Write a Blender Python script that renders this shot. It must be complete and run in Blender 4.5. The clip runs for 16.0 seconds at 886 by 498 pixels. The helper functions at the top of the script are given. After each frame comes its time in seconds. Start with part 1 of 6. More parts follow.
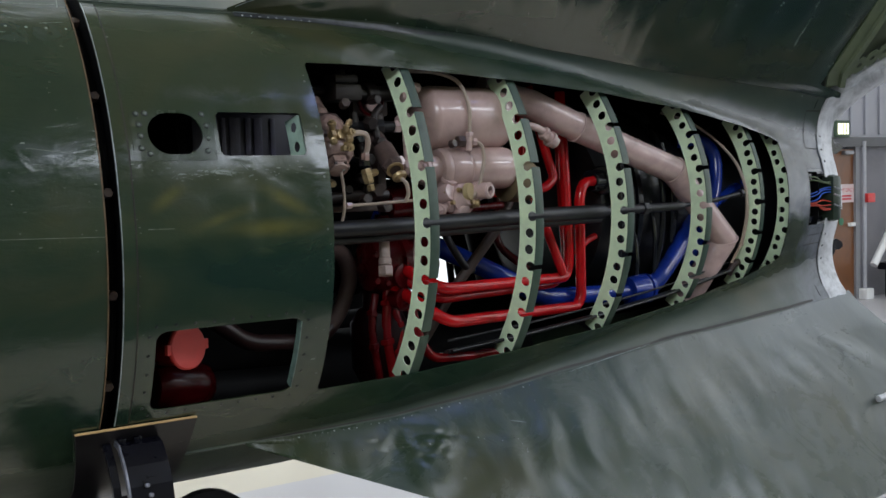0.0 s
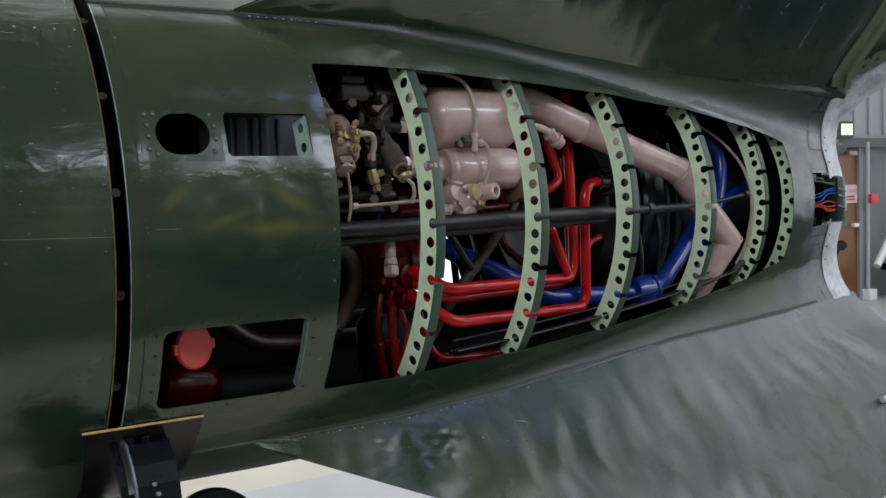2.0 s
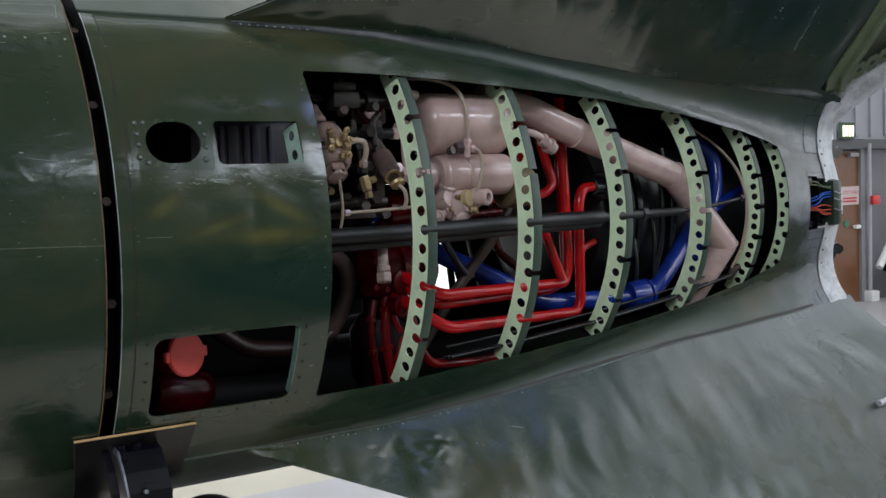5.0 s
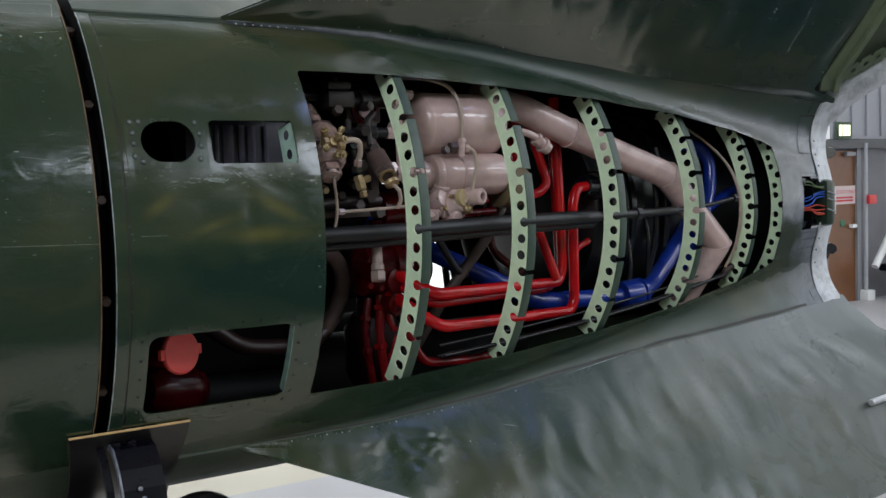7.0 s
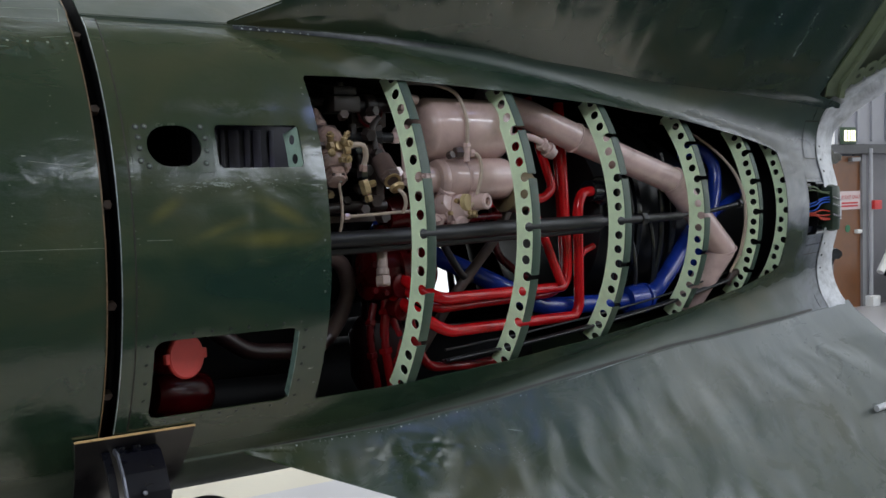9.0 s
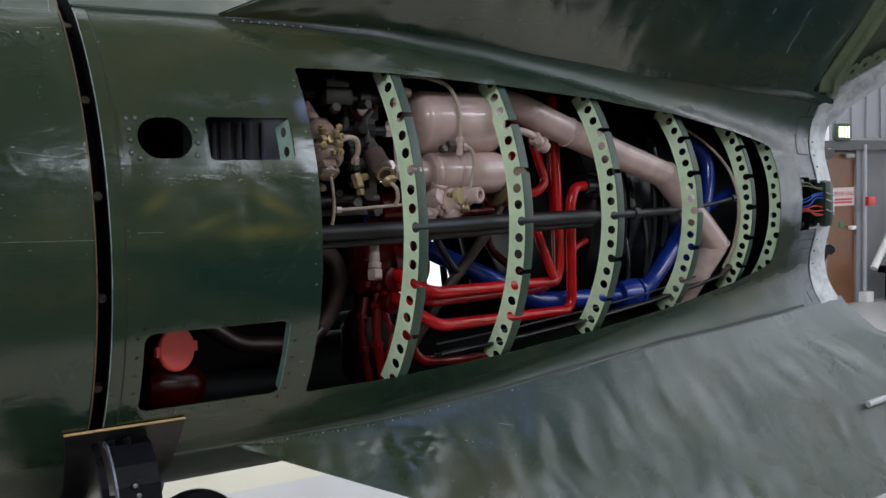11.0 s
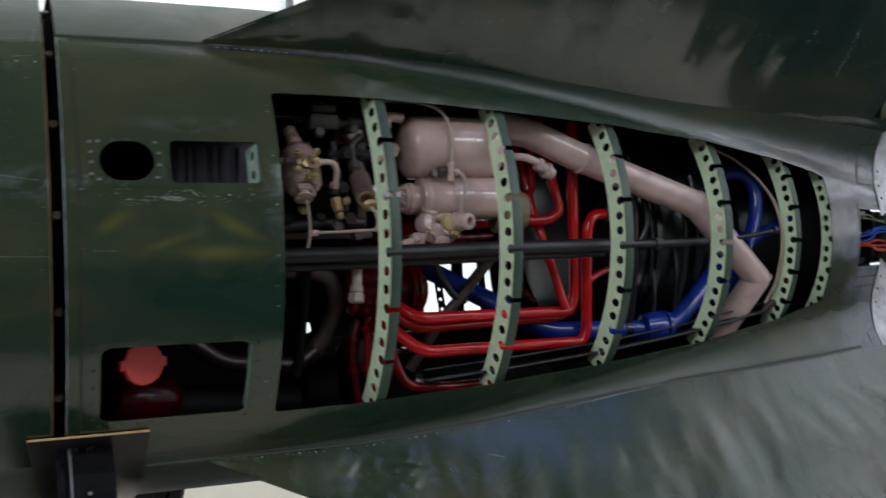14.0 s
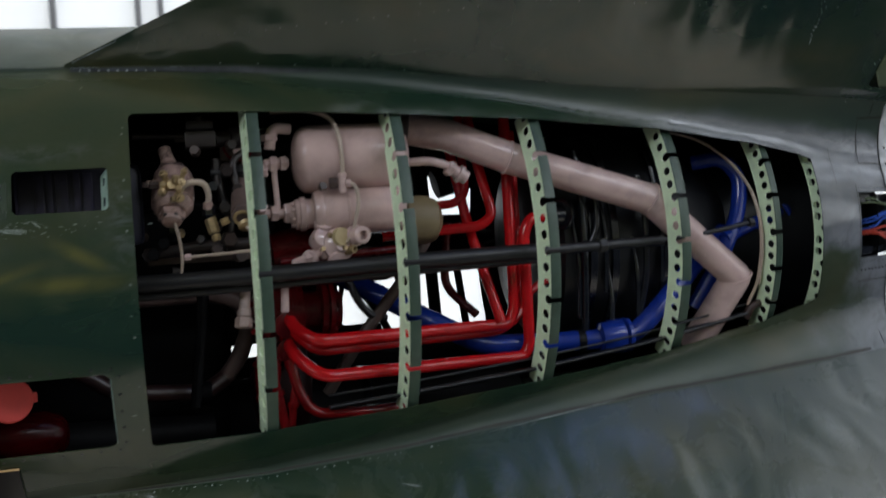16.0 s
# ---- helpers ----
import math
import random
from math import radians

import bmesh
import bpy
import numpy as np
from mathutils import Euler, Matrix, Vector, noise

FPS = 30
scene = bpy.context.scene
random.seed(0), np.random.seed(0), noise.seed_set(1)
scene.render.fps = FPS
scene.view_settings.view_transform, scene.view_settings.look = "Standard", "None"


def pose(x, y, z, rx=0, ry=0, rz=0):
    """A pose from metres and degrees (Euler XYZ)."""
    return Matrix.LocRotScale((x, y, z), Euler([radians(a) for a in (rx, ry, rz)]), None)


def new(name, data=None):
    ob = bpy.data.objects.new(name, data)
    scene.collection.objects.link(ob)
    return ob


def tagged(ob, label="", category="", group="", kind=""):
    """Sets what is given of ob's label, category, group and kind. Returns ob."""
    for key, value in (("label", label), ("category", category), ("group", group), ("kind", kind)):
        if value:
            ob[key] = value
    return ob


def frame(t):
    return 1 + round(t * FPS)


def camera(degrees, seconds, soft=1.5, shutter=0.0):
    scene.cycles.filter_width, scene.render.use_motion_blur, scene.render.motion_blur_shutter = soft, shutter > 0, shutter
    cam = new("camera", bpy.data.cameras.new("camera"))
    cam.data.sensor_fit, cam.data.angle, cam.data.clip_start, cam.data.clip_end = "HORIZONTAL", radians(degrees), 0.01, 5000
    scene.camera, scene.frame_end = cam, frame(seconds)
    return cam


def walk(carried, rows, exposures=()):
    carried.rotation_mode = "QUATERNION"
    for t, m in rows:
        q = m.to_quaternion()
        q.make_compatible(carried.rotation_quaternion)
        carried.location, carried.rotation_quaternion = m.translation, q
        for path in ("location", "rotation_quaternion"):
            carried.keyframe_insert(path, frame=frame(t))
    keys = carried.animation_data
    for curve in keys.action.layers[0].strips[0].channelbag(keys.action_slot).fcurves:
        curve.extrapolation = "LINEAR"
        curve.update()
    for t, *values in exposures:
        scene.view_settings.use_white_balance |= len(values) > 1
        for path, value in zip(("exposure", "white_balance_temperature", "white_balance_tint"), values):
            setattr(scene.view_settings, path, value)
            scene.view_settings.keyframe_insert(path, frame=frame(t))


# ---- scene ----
cam = camera(46.74, 16.0, soft=1.5, shutter=0.8)
AX = 1.6  # height of the rocket axis above the floor
ROWS = [
    (0.0, -0.7149, -3.3402, 0.1131, 86.366, 1.817, -33.390),
    (0.5, -0.7214, -3.3356, 0.1141, 86.264, 1.571, -33.211),
    (1.0, -0.7268, -3.3317, 0.1128, 86.311, 1.424, -33.299),
    (1.5, -0.7301, -3.3302, 0.1156, 86.406, 1.684, -33.160),
    (2.0, -0.7276, -3.3412, 0.1163, 86.351, 1.710, -33.249),
    (2.5, -0.7287, -3.3429, 0.1164, 86.250, 1.500, -32.899),
    (3.0, -0.7189, -3.3472, 0.1165, 86.538, 1.710, -33.206),
    (3.5, -0.7087, -3.3543, 0.1250, 86.560, 1.704, -33.465),
    (4.0, -0.7030, -3.3596, 0.1226, 86.519, 1.911, -33.185),
    (6.5, -0.6982, -3.3789, 0.1355, 86.467, 1.963, -32.978),
    (7.0, -0.6981, -3.3854, 0.1325, 86.352, 1.770, -33.140),
    (7.5, -0.7001, -3.3804, 0.1341, 86.525, 1.731, -32.847),
    (8.0, -0.7000, -3.3783, 0.1317, 86.424, 1.654, -33.023),
    (8.5, -0.7020, -3.3793, 0.1357, 86.599, 1.567, -32.957),
    (9.0, -0.7006, -3.3851, 0.1327, 86.623, 1.687, -32.893),
    (11.5, -0.6893, -3.3851, 0.1281, 86.271, 1.412, -33.218),
    (12.0, -0.7234, -3.3976, 0.1200, 86.144, 2.361, -33.600),
    (12.5, -0.7039, -3.4367, 0.1022, 85.553, 2.797, -33.510),
    (12.8, -0.6239, -3.4683, 0.1129, 85.633, 3.071, -29.662),
    (13.0, -0.5368, -3.5184, 0.1210, 85.857, 2.237, -28.018),
    (13.2, -0.4683, -3.5446, 0.1214, 87.051, 0.089, -25.146),
    (13.5, -0.3522, -3.5963, 0.1331, 87.723, -1.269, -23.853),
    (13.8, -0.2257, -3.6326, 0.1253, 88.028, -0.689, -23.277),
    (14.0, -0.1565, -3.6435, 0.1323, 87.676, 0.320, -23.433),
    (14.3, -0.0390, -3.6210, 0.1185, 87.922, 1.019, -23.343),
    (14.5, 0.0702, -3.5880, 0.1080, 87.823, 0.796, -23.268),
    (14.8, 0.1830, -3.5317, 0.1268, 87.090, 1.040, -22.871),
    (15.0, 0.2502, -3.5290, 0.1409, 87.000, 1.085, -22.714),
    (15.2, 0.2838, -3.5232, 0.1376, 87.270, 1.172, -21.924),
    (15.5, 0.3864, -3.5550, 0.1573, 86.989, 1.913, -19.325),
    (15.8, 0.5666, -3.6265, 0.1516, 87.035, 3.672, -16.437),
    (16.0, 0.7266, -3.6842, 0.1504, 87.747, 3.603, -13.908),
]
walk(cam, [(t, pose(x, y, AX + z, a, b, c)) for t, x, y, z, a, b, c in ROWS], [(0.0, 0.26), (12.0, 0.27), (12.6, 0.27), (13.6, 0.11), (14.5, 0.05), (16.0, 0.04)])

# ---- world and light ----
world = bpy.data.worlds.new("hangar_air")
scene.world = world
world.use_nodes = True
world.node_tree.nodes["Background"].inputs[0].default_value = (0.75, 0.82, 1.0, 1)
world.node_tree.nodes["Background"].inputs[1].default_value = 0.03


def area_lamp(x, y, z, sx, sy, watts, colour=(0.815, 0.89, 1.02)):
    d = bpy.data.lights.new("ceiling_lamp", "AREA")
    d.shape, d.size, d.size_y, d.energy, d.color = "RECTANGLE", sx, sy, watts, colour
    o = new("ceiling_lamp", d)
    o.location = (x, y, z)
    return o


# Unseen lamps, placed and sized by how they light and reflect in the rocket
for lx, ly, sx, sy, watts in ((-7.5, -9.0, 9.0, 3.0, 780), (8.6, -9.2, 9.0, 3.0, 560), (11.5, -3.5, 9.0, 4.0, 300), (-6.5, -4.2, 5.0, 4.0, 190), (3.4, 1.9, 5.0, 2.0, 62), (-2.0, 3.4, 8.0, 2.0, 120), (6.0, 2.6, 5.0, 1.0, 160)):
    area_lamp(lx, ly, 7.1, sx, sy, watts)
area_lamp(4.4, -3.7, 7.1, 1.7, 1.1, 24, (0.36, 0.46, 1.0))  # unseen blue-tinted skylight, added for blue glints in the lower fin


# ---- materials ----
def material(name):
    m = bpy.data.materials.new(name)
    m.use_nodes = True
    t = m.node_tree
    return m, t, t.nodes["Principled BSDF"]


def node(t, kind, **inputs):
    n = t.nodes.new(kind)
    for k, v in inputs.items():
        n.inputs[k.replace("_", " ")].default_value = v
    return n


def ramp(t, fac, stops):
    r = t.nodes.new("ShaderNodeValToRGB")
    e = r.color_ramp.elements
    while len(e) < len(stops):
        e.new(0.5)
    for k, (p, c) in zip(e, stops):
        k.position, k.color = p, (*c, 1)
    t.links.new(fac, r.inputs[0])
    return r.outputs[0]


def noise_tex(t, scale, detail=4.0, rough=0.55, dist=0.0, stretch=None):
    n = node(t, "ShaderNodeTexNoise", Scale=scale, Detail=detail, Roughness=rough, Distortion=dist)
    c = t.nodes.new("ShaderNodeTexCoord")
    if stretch:
        mp = t.nodes.new("ShaderNodeMapping")
        mp.inputs["Scale"].default_value = stretch
        t.links.new(c.outputs["Object"], mp.inputs[0])
        t.links.new(mp.outputs[0], n.inputs["Vector"])
    else:
        t.links.new(c.outputs["Object"], n.inputs["Vector"])
    return n.outputs["Fac"]


def mixc(t, fac, a, b):
    m = t.nodes.new("ShaderNodeMix")
    m.data_type = "RGBA"
    for sock, v in ((m.inputs[0], fac), (m.inputs[6], a), (m.inputs[7], b)):
        if hasattr(v, "links"):
            t.links.new(v, sock)
        else:
            sock.default_value = v if isinstance(v, float) else (*v, 1)
    return m.outputs[2]


def bump(t, p, height, strength, dist=0.01, under=None):
    b = node(t, "ShaderNodeBump", Strength=strength, Distance=dist)
    t.links.new(height, b.inputs["Height"])
    if under:
        t.links.new(under, b.inputs["Normal"])
    t.links.new(b.outputs[0], p.inputs["Normal"])
    return b.outputs[0]


def plain(name, colour, rough=0.5, metal=0.0, vary=0.35, scale=9.0, grain=0.15, coat=0.0):
    """A paint or bare material with soft stains, fine grain and slightly uneven gloss."""
    m, t, p = material(name)
    dark = tuple(c * (1 - vary) for c in colour)
    light = tuple(min(1, c * (1 + vary * 0.6)) for c in colour)
    big = noise_tex(t, scale, 5, 0.65, 0.4)
    t.links.new(ramp(t, big, [(0.3, dark), (0.5, colour), (0.72, light)]), p.inputs["Base Color"])
    fine = noise_tex(t, scale * 14, 3)
    r = t.nodes.new("ShaderNodeMapRange")
    r.inputs["To Min"].default_value, r.inputs["To Max"].default_value = max(0.03, rough - 0.1), min(1, rough + 0.14)
    t.links.new(big, r.inputs[0])
    t.links.new(r.outputs[0], p.inputs["Roughness"])
    p.inputs["Metallic"].default_value = metal
    p.inputs["Coat Weight"].default_value = coat
    bump(t, p, fine, grain, 0.002)
    return m


def green_paint(name, dents, stretch, dull=0.0, grey=None, gloss=0.75, fine=0.25):
    """Glossy dark green paint over thin dented sheet, with olive blotches, scuffs, dust, pale chips and painted-in
    reflections.
    """
    m, t, p = material(name)
    big = noise_tex(t, 1.9, 3, 0.5, 0.6, (0.8, 1, 1.3))
    col = ramp(t, big, [(0.34, (0.010, 0.030, 0.018)), (0.5, (0.023, 0.041, 0.022)), (0.62, (0.040, 0.050, 0.024)), (0.76, (0.058, 0.058, 0.026))])
    dust = noise_tex(t, 4.0, 8, 0.7, 1.2)
    col = mixc(t, ramp(t, dust, [(0.54, (0, 0, 0)), (0.74, (0.17, 0.17, 0.17))]), col, (0.075, 0.085, 0.065))
    chip = noise_tex(t, 30, 9, 0.75, 2.0, (0.45, 1.4, 1.4))
    patchy = noise_tex(t, 2.3, 3, 0.5, 0.5)
    chips = t.nodes.new("ShaderNodeMath")
    chips.operation = "MULTIPLY_ADD"
    chips.inputs[1].default_value = 0.35
    t.links.new(patchy, chips.inputs[0])
    t.links.new(chip, chips.inputs[2])
    xyz = t.nodes.new("ShaderNodeSeparateXYZ")
    t.links.new(t.nodes.new("ShaderNodeTexCoord").outputs["Object"], xyz.inputs[0])

    def tent(sock, mid, half):
        w = t.nodes.new("ShaderNodeMapRange")
        w.interpolation_type = "SMOOTHSTEP"
        d = t.nodes.new("ShaderNodeMath")
        d.operation = "SUBTRACT"
        d.inputs[1].default_value = mid
        ab = t.nodes.new("ShaderNodeMath")
        ab.operation = "ABSOLUTE"
        t.links.new(sock, d.inputs[0])
        t.links.new(d.outputs[0], ab.inputs[0])
        t.links.new(ab.outputs[0], w.inputs[0])
        w.inputs["From Max"].default_value, w.inputs["To Min"].default_value, w.inputs["To Max"].default_value = half, 1, 0
        return w.outputs[0]

    band = t.nodes.new("ShaderNodeMath")  # a scraped band under the small openings
    band.operation = "MULTIPLY"
    t.links.new(tent(xyz.outputs[2], AX + 0.160, 0.050), band.inputs[0])
    t.links.new(tent(xyz.outputs[0], 0.24, 0.36), band.inputs[1])
    worn = t.nodes.new("ShaderNodeMath")
    worn.operation = "MULTIPLY_ADD"
    worn.inputs[1].default_value = 0.19
    t.links.new(band.outputs[0], worn.inputs[0])
    t.links.new(chips.outputs[0], worn.inputs[2])
    col = mixc(t, ramp(t, worn.outputs[0], [(0.905, (0, 0, 0)), (0.925, (0.75, 0.75, 0.75))]), col, (0.30, 0.34, 0.31))
    fan = None  # yellow-olive reflections in the dents, painted as streaks fanning out below the small window
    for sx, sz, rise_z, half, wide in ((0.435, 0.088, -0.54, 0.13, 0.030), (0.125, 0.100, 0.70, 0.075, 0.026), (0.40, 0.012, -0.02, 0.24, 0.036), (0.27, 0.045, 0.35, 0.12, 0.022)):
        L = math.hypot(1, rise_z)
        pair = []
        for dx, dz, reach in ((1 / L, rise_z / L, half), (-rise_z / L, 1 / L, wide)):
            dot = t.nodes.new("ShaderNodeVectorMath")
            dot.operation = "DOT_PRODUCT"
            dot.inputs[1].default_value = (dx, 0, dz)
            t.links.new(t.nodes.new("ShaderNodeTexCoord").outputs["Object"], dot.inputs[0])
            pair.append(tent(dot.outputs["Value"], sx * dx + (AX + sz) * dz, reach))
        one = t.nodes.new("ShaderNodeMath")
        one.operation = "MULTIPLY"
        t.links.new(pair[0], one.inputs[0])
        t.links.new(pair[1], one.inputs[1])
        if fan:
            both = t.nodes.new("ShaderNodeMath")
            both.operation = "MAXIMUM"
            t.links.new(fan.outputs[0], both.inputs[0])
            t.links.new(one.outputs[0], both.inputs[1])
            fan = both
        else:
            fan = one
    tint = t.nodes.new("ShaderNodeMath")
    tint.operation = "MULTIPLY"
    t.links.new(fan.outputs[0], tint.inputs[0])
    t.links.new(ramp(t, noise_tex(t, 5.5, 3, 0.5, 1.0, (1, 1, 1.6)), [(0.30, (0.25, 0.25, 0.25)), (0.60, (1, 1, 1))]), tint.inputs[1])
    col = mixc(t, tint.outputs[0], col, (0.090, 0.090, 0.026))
    scuff_sheen = None  # faint bluish areas: scuffs, and lamp reflections painted into the colour
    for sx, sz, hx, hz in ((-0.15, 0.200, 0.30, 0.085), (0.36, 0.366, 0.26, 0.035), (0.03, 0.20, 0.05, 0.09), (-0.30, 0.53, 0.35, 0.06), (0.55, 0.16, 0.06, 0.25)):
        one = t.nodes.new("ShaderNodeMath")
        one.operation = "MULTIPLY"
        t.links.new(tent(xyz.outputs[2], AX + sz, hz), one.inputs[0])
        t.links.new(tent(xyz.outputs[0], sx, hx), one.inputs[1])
        if scuff_sheen:
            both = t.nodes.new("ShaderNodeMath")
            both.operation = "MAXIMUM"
            t.links.new(scuff_sheen, both.inputs[0])
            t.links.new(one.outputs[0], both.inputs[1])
            scuff_sheen = both.outputs[0]
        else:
            scuff_sheen = one.outputs[0]
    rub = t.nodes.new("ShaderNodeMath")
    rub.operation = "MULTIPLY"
    t.links.new(scuff_sheen, rub.inputs[0])
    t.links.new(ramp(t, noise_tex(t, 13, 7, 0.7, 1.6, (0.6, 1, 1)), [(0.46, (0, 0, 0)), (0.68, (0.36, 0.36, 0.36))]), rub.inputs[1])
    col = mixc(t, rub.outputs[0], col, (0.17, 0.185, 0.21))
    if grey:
        # pale grey towards the tail, over-spray and painted-in reflections: from x0 to x1, above height z0, with ragged
        # soft edges
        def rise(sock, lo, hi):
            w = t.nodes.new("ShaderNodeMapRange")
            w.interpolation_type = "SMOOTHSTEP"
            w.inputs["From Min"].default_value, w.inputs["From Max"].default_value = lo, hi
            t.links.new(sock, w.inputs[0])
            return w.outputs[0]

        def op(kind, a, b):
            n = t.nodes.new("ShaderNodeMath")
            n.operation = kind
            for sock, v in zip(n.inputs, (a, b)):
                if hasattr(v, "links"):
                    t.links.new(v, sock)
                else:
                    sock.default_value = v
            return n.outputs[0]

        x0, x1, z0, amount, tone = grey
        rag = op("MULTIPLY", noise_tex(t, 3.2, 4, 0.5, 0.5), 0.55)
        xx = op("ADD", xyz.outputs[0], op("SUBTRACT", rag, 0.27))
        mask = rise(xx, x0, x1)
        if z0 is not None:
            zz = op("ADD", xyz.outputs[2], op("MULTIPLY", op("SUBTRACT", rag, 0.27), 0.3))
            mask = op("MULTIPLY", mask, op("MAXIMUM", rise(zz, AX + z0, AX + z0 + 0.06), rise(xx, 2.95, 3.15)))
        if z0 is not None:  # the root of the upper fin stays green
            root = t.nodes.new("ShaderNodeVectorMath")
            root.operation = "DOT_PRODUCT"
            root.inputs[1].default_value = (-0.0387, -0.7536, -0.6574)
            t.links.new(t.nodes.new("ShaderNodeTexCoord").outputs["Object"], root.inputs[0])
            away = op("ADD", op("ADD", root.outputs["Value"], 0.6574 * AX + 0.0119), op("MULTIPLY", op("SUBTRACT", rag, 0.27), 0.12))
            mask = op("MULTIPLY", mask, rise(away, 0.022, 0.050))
            low = t.nodes.new("ShaderNodeVectorMath")  # grey at the root of the lower fin
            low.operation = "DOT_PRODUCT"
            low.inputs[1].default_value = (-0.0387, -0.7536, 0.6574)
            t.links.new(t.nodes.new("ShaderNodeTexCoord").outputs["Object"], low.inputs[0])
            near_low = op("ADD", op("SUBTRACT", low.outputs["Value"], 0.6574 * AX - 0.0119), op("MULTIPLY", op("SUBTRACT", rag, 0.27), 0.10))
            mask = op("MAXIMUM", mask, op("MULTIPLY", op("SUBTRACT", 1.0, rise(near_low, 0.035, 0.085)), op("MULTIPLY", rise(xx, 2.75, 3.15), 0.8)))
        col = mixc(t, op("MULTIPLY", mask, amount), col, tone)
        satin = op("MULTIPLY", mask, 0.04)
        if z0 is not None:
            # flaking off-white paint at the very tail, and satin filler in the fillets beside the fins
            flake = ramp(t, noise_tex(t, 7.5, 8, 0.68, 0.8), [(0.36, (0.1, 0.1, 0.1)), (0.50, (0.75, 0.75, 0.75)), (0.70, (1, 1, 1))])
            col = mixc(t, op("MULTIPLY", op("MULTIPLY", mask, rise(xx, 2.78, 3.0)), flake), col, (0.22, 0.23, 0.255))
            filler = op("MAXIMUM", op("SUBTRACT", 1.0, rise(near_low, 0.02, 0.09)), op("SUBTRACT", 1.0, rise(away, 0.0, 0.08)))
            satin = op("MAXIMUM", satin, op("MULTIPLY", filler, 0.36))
    t.links.new(col, p.inputs["Base Color"])
    rough = ramp(t, dust, [(0.3, (0.08 + dull,) * 3), (0.75, (0.27 + dull,) * 3)])
    t.links.new(op("ADD", rough, satin) if grey else rough, p.inputs["Roughness"])
    p.inputs["Specular IOR Level"].default_value = gloss
    wave = bump(t, p, noise_tex(t, 2.4, 2, 0.45, 0.3, stretch), dents, 0.03)
    wave = bump(t, p, noise_tex(t, 11, 4, 0.6, 1.5, stretch), dents * fine, 0.012, wave)
    local = t.nodes.new("ShaderNodeMath")
    local.operation = "MULTIPLY"
    t.links.new(scuff_sheen, local.inputs[0])
    t.links.new(noise_tex(t, 10, 2, 0.45, 1.0, (0.7, 1, 1)), local.inputs[1])
    wave = bump(t, p, local.outputs[0], 0.38, 0.012, wave)
    smear = t.nodes.new("ShaderNodeMath")
    smear.operation = "MULTIPLY"
    t.links.new(tent(xyz.outputs[0], -1.0, 1.7), smear.inputs[0])
    t.links.new(noise_tex(t, 15, 5, 0.62, 0.8, (0.35, 1.6, 1.6)), smear.inputs[1])
    wave = bump(t, p, smear.outputs[0], 0.20, 0.012, wave)
    bump(t, p, noise_tex(t, 140, 3), 0.06, 0.0015, wave)
    return m


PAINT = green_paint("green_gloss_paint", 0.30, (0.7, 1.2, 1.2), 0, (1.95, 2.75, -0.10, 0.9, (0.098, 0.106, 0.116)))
PAINT_FIN = green_paint("green_gloss_paint_dented", 0.26, (1.7, 0.6, 0.6), 0.0, None, 0.8, 0.10)
PAINT_PLATE = green_paint("worn_green_plate_paint", 0.25, (1, 1, 1), 0.10, None, 0.6)
# Lower fin: its grey is a reflection put into the colour
PAINT_LOW = green_paint("green_paint_grey_sheen", 0.34, (1.7, 0.6, 0.6), 0.10, (1.9, 3.2, None, 0.45, (0.12, 0.13, 0.135)), 0.52, 0.15)
PRIMER = plain("pale_green_primer", (0.70, 0.84, 0.58), 0.40, 0, 0.14, 16)
FLANGE = plain("dull_green_flange_paint", (0.040, 0.070, 0.048), 0.4, 0, 0.3, 14)
# Near-black colour stands in for deep shade; also used on black fittings
DARK = plain("near_black_shade", (0.004, 0.004, 0.0045), 0.6, 0, 0.5, 7)
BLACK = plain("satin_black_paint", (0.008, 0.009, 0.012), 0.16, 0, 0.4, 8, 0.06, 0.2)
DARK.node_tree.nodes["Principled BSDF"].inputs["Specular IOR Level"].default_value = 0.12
RUBBER = plain("black_rubber", (0.007, 0.007, 0.008), 0.42, 0, 0.3, 20)
RED = plain("glossy_red_enamel", (0.47, 0.007, 0.010), 0.14, 0, 0.3, 9, 0.03, 0.05)
RED.node_tree.nodes["Principled BSDF"].inputs["Specular IOR Level"].default_value = 0.36
# Darker copy of the red, with the dim light deep inside put in
DKRED = plain("dim_shade_red_enamel", (0.085, 0.002, 0.0035), 0.26, 0, 0.45, 9)
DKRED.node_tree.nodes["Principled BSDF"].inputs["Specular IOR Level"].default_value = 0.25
CAPRED = plain("orange_red_plastic", (0.55, 0.045, 0.035), 0.5, 0, 0.12, 12)
BLUE = plain("glossy_blue_enamel", (0.008, 0.030, 0.24), 0.16, 0, 0.4, 9, 0.04, 0.1)
PINK = plain("pinkish_grey_gloss_paint", (0.56, 0.40, 0.37), 0.15, 0, 0.25, 8, 0.08, 0.3)
BOTTLE = plain("rose_grey_bottle_paint", (0.53, 0.375, 0.34), 0.19, 0, 0.30, 5, 0.08, 0.4)
# Mottled rose paint, darkened for the shadowed front of the bay
MIDPINK = plain("shaded_mottled_rose_paint", (0.30, 0.20, 0.172), 0.22, 0, 0.85, 24, 0.2, 0.3)
# Darkest copy of the pinkish paint: shade among the fittings put into it
DKPINK = plain("shaded_pinkish_grey_paint", (0.048, 0.029, 0.025), 0.38, 0, 0.45, 12)
BRASS = plain("tarnished_brass", (0.40, 0.29, 0.15), 0.34, 0.5, 0.5, 40)
STEEL = plain("worn_steel", (0.45, 0.45, 0.47), 0.35, 0.9, 0.3, 20)
TUBE = plain("cream_painted_tube", (0.42, 0.33, 0.26), 0.4, 0, 0.2, 20)
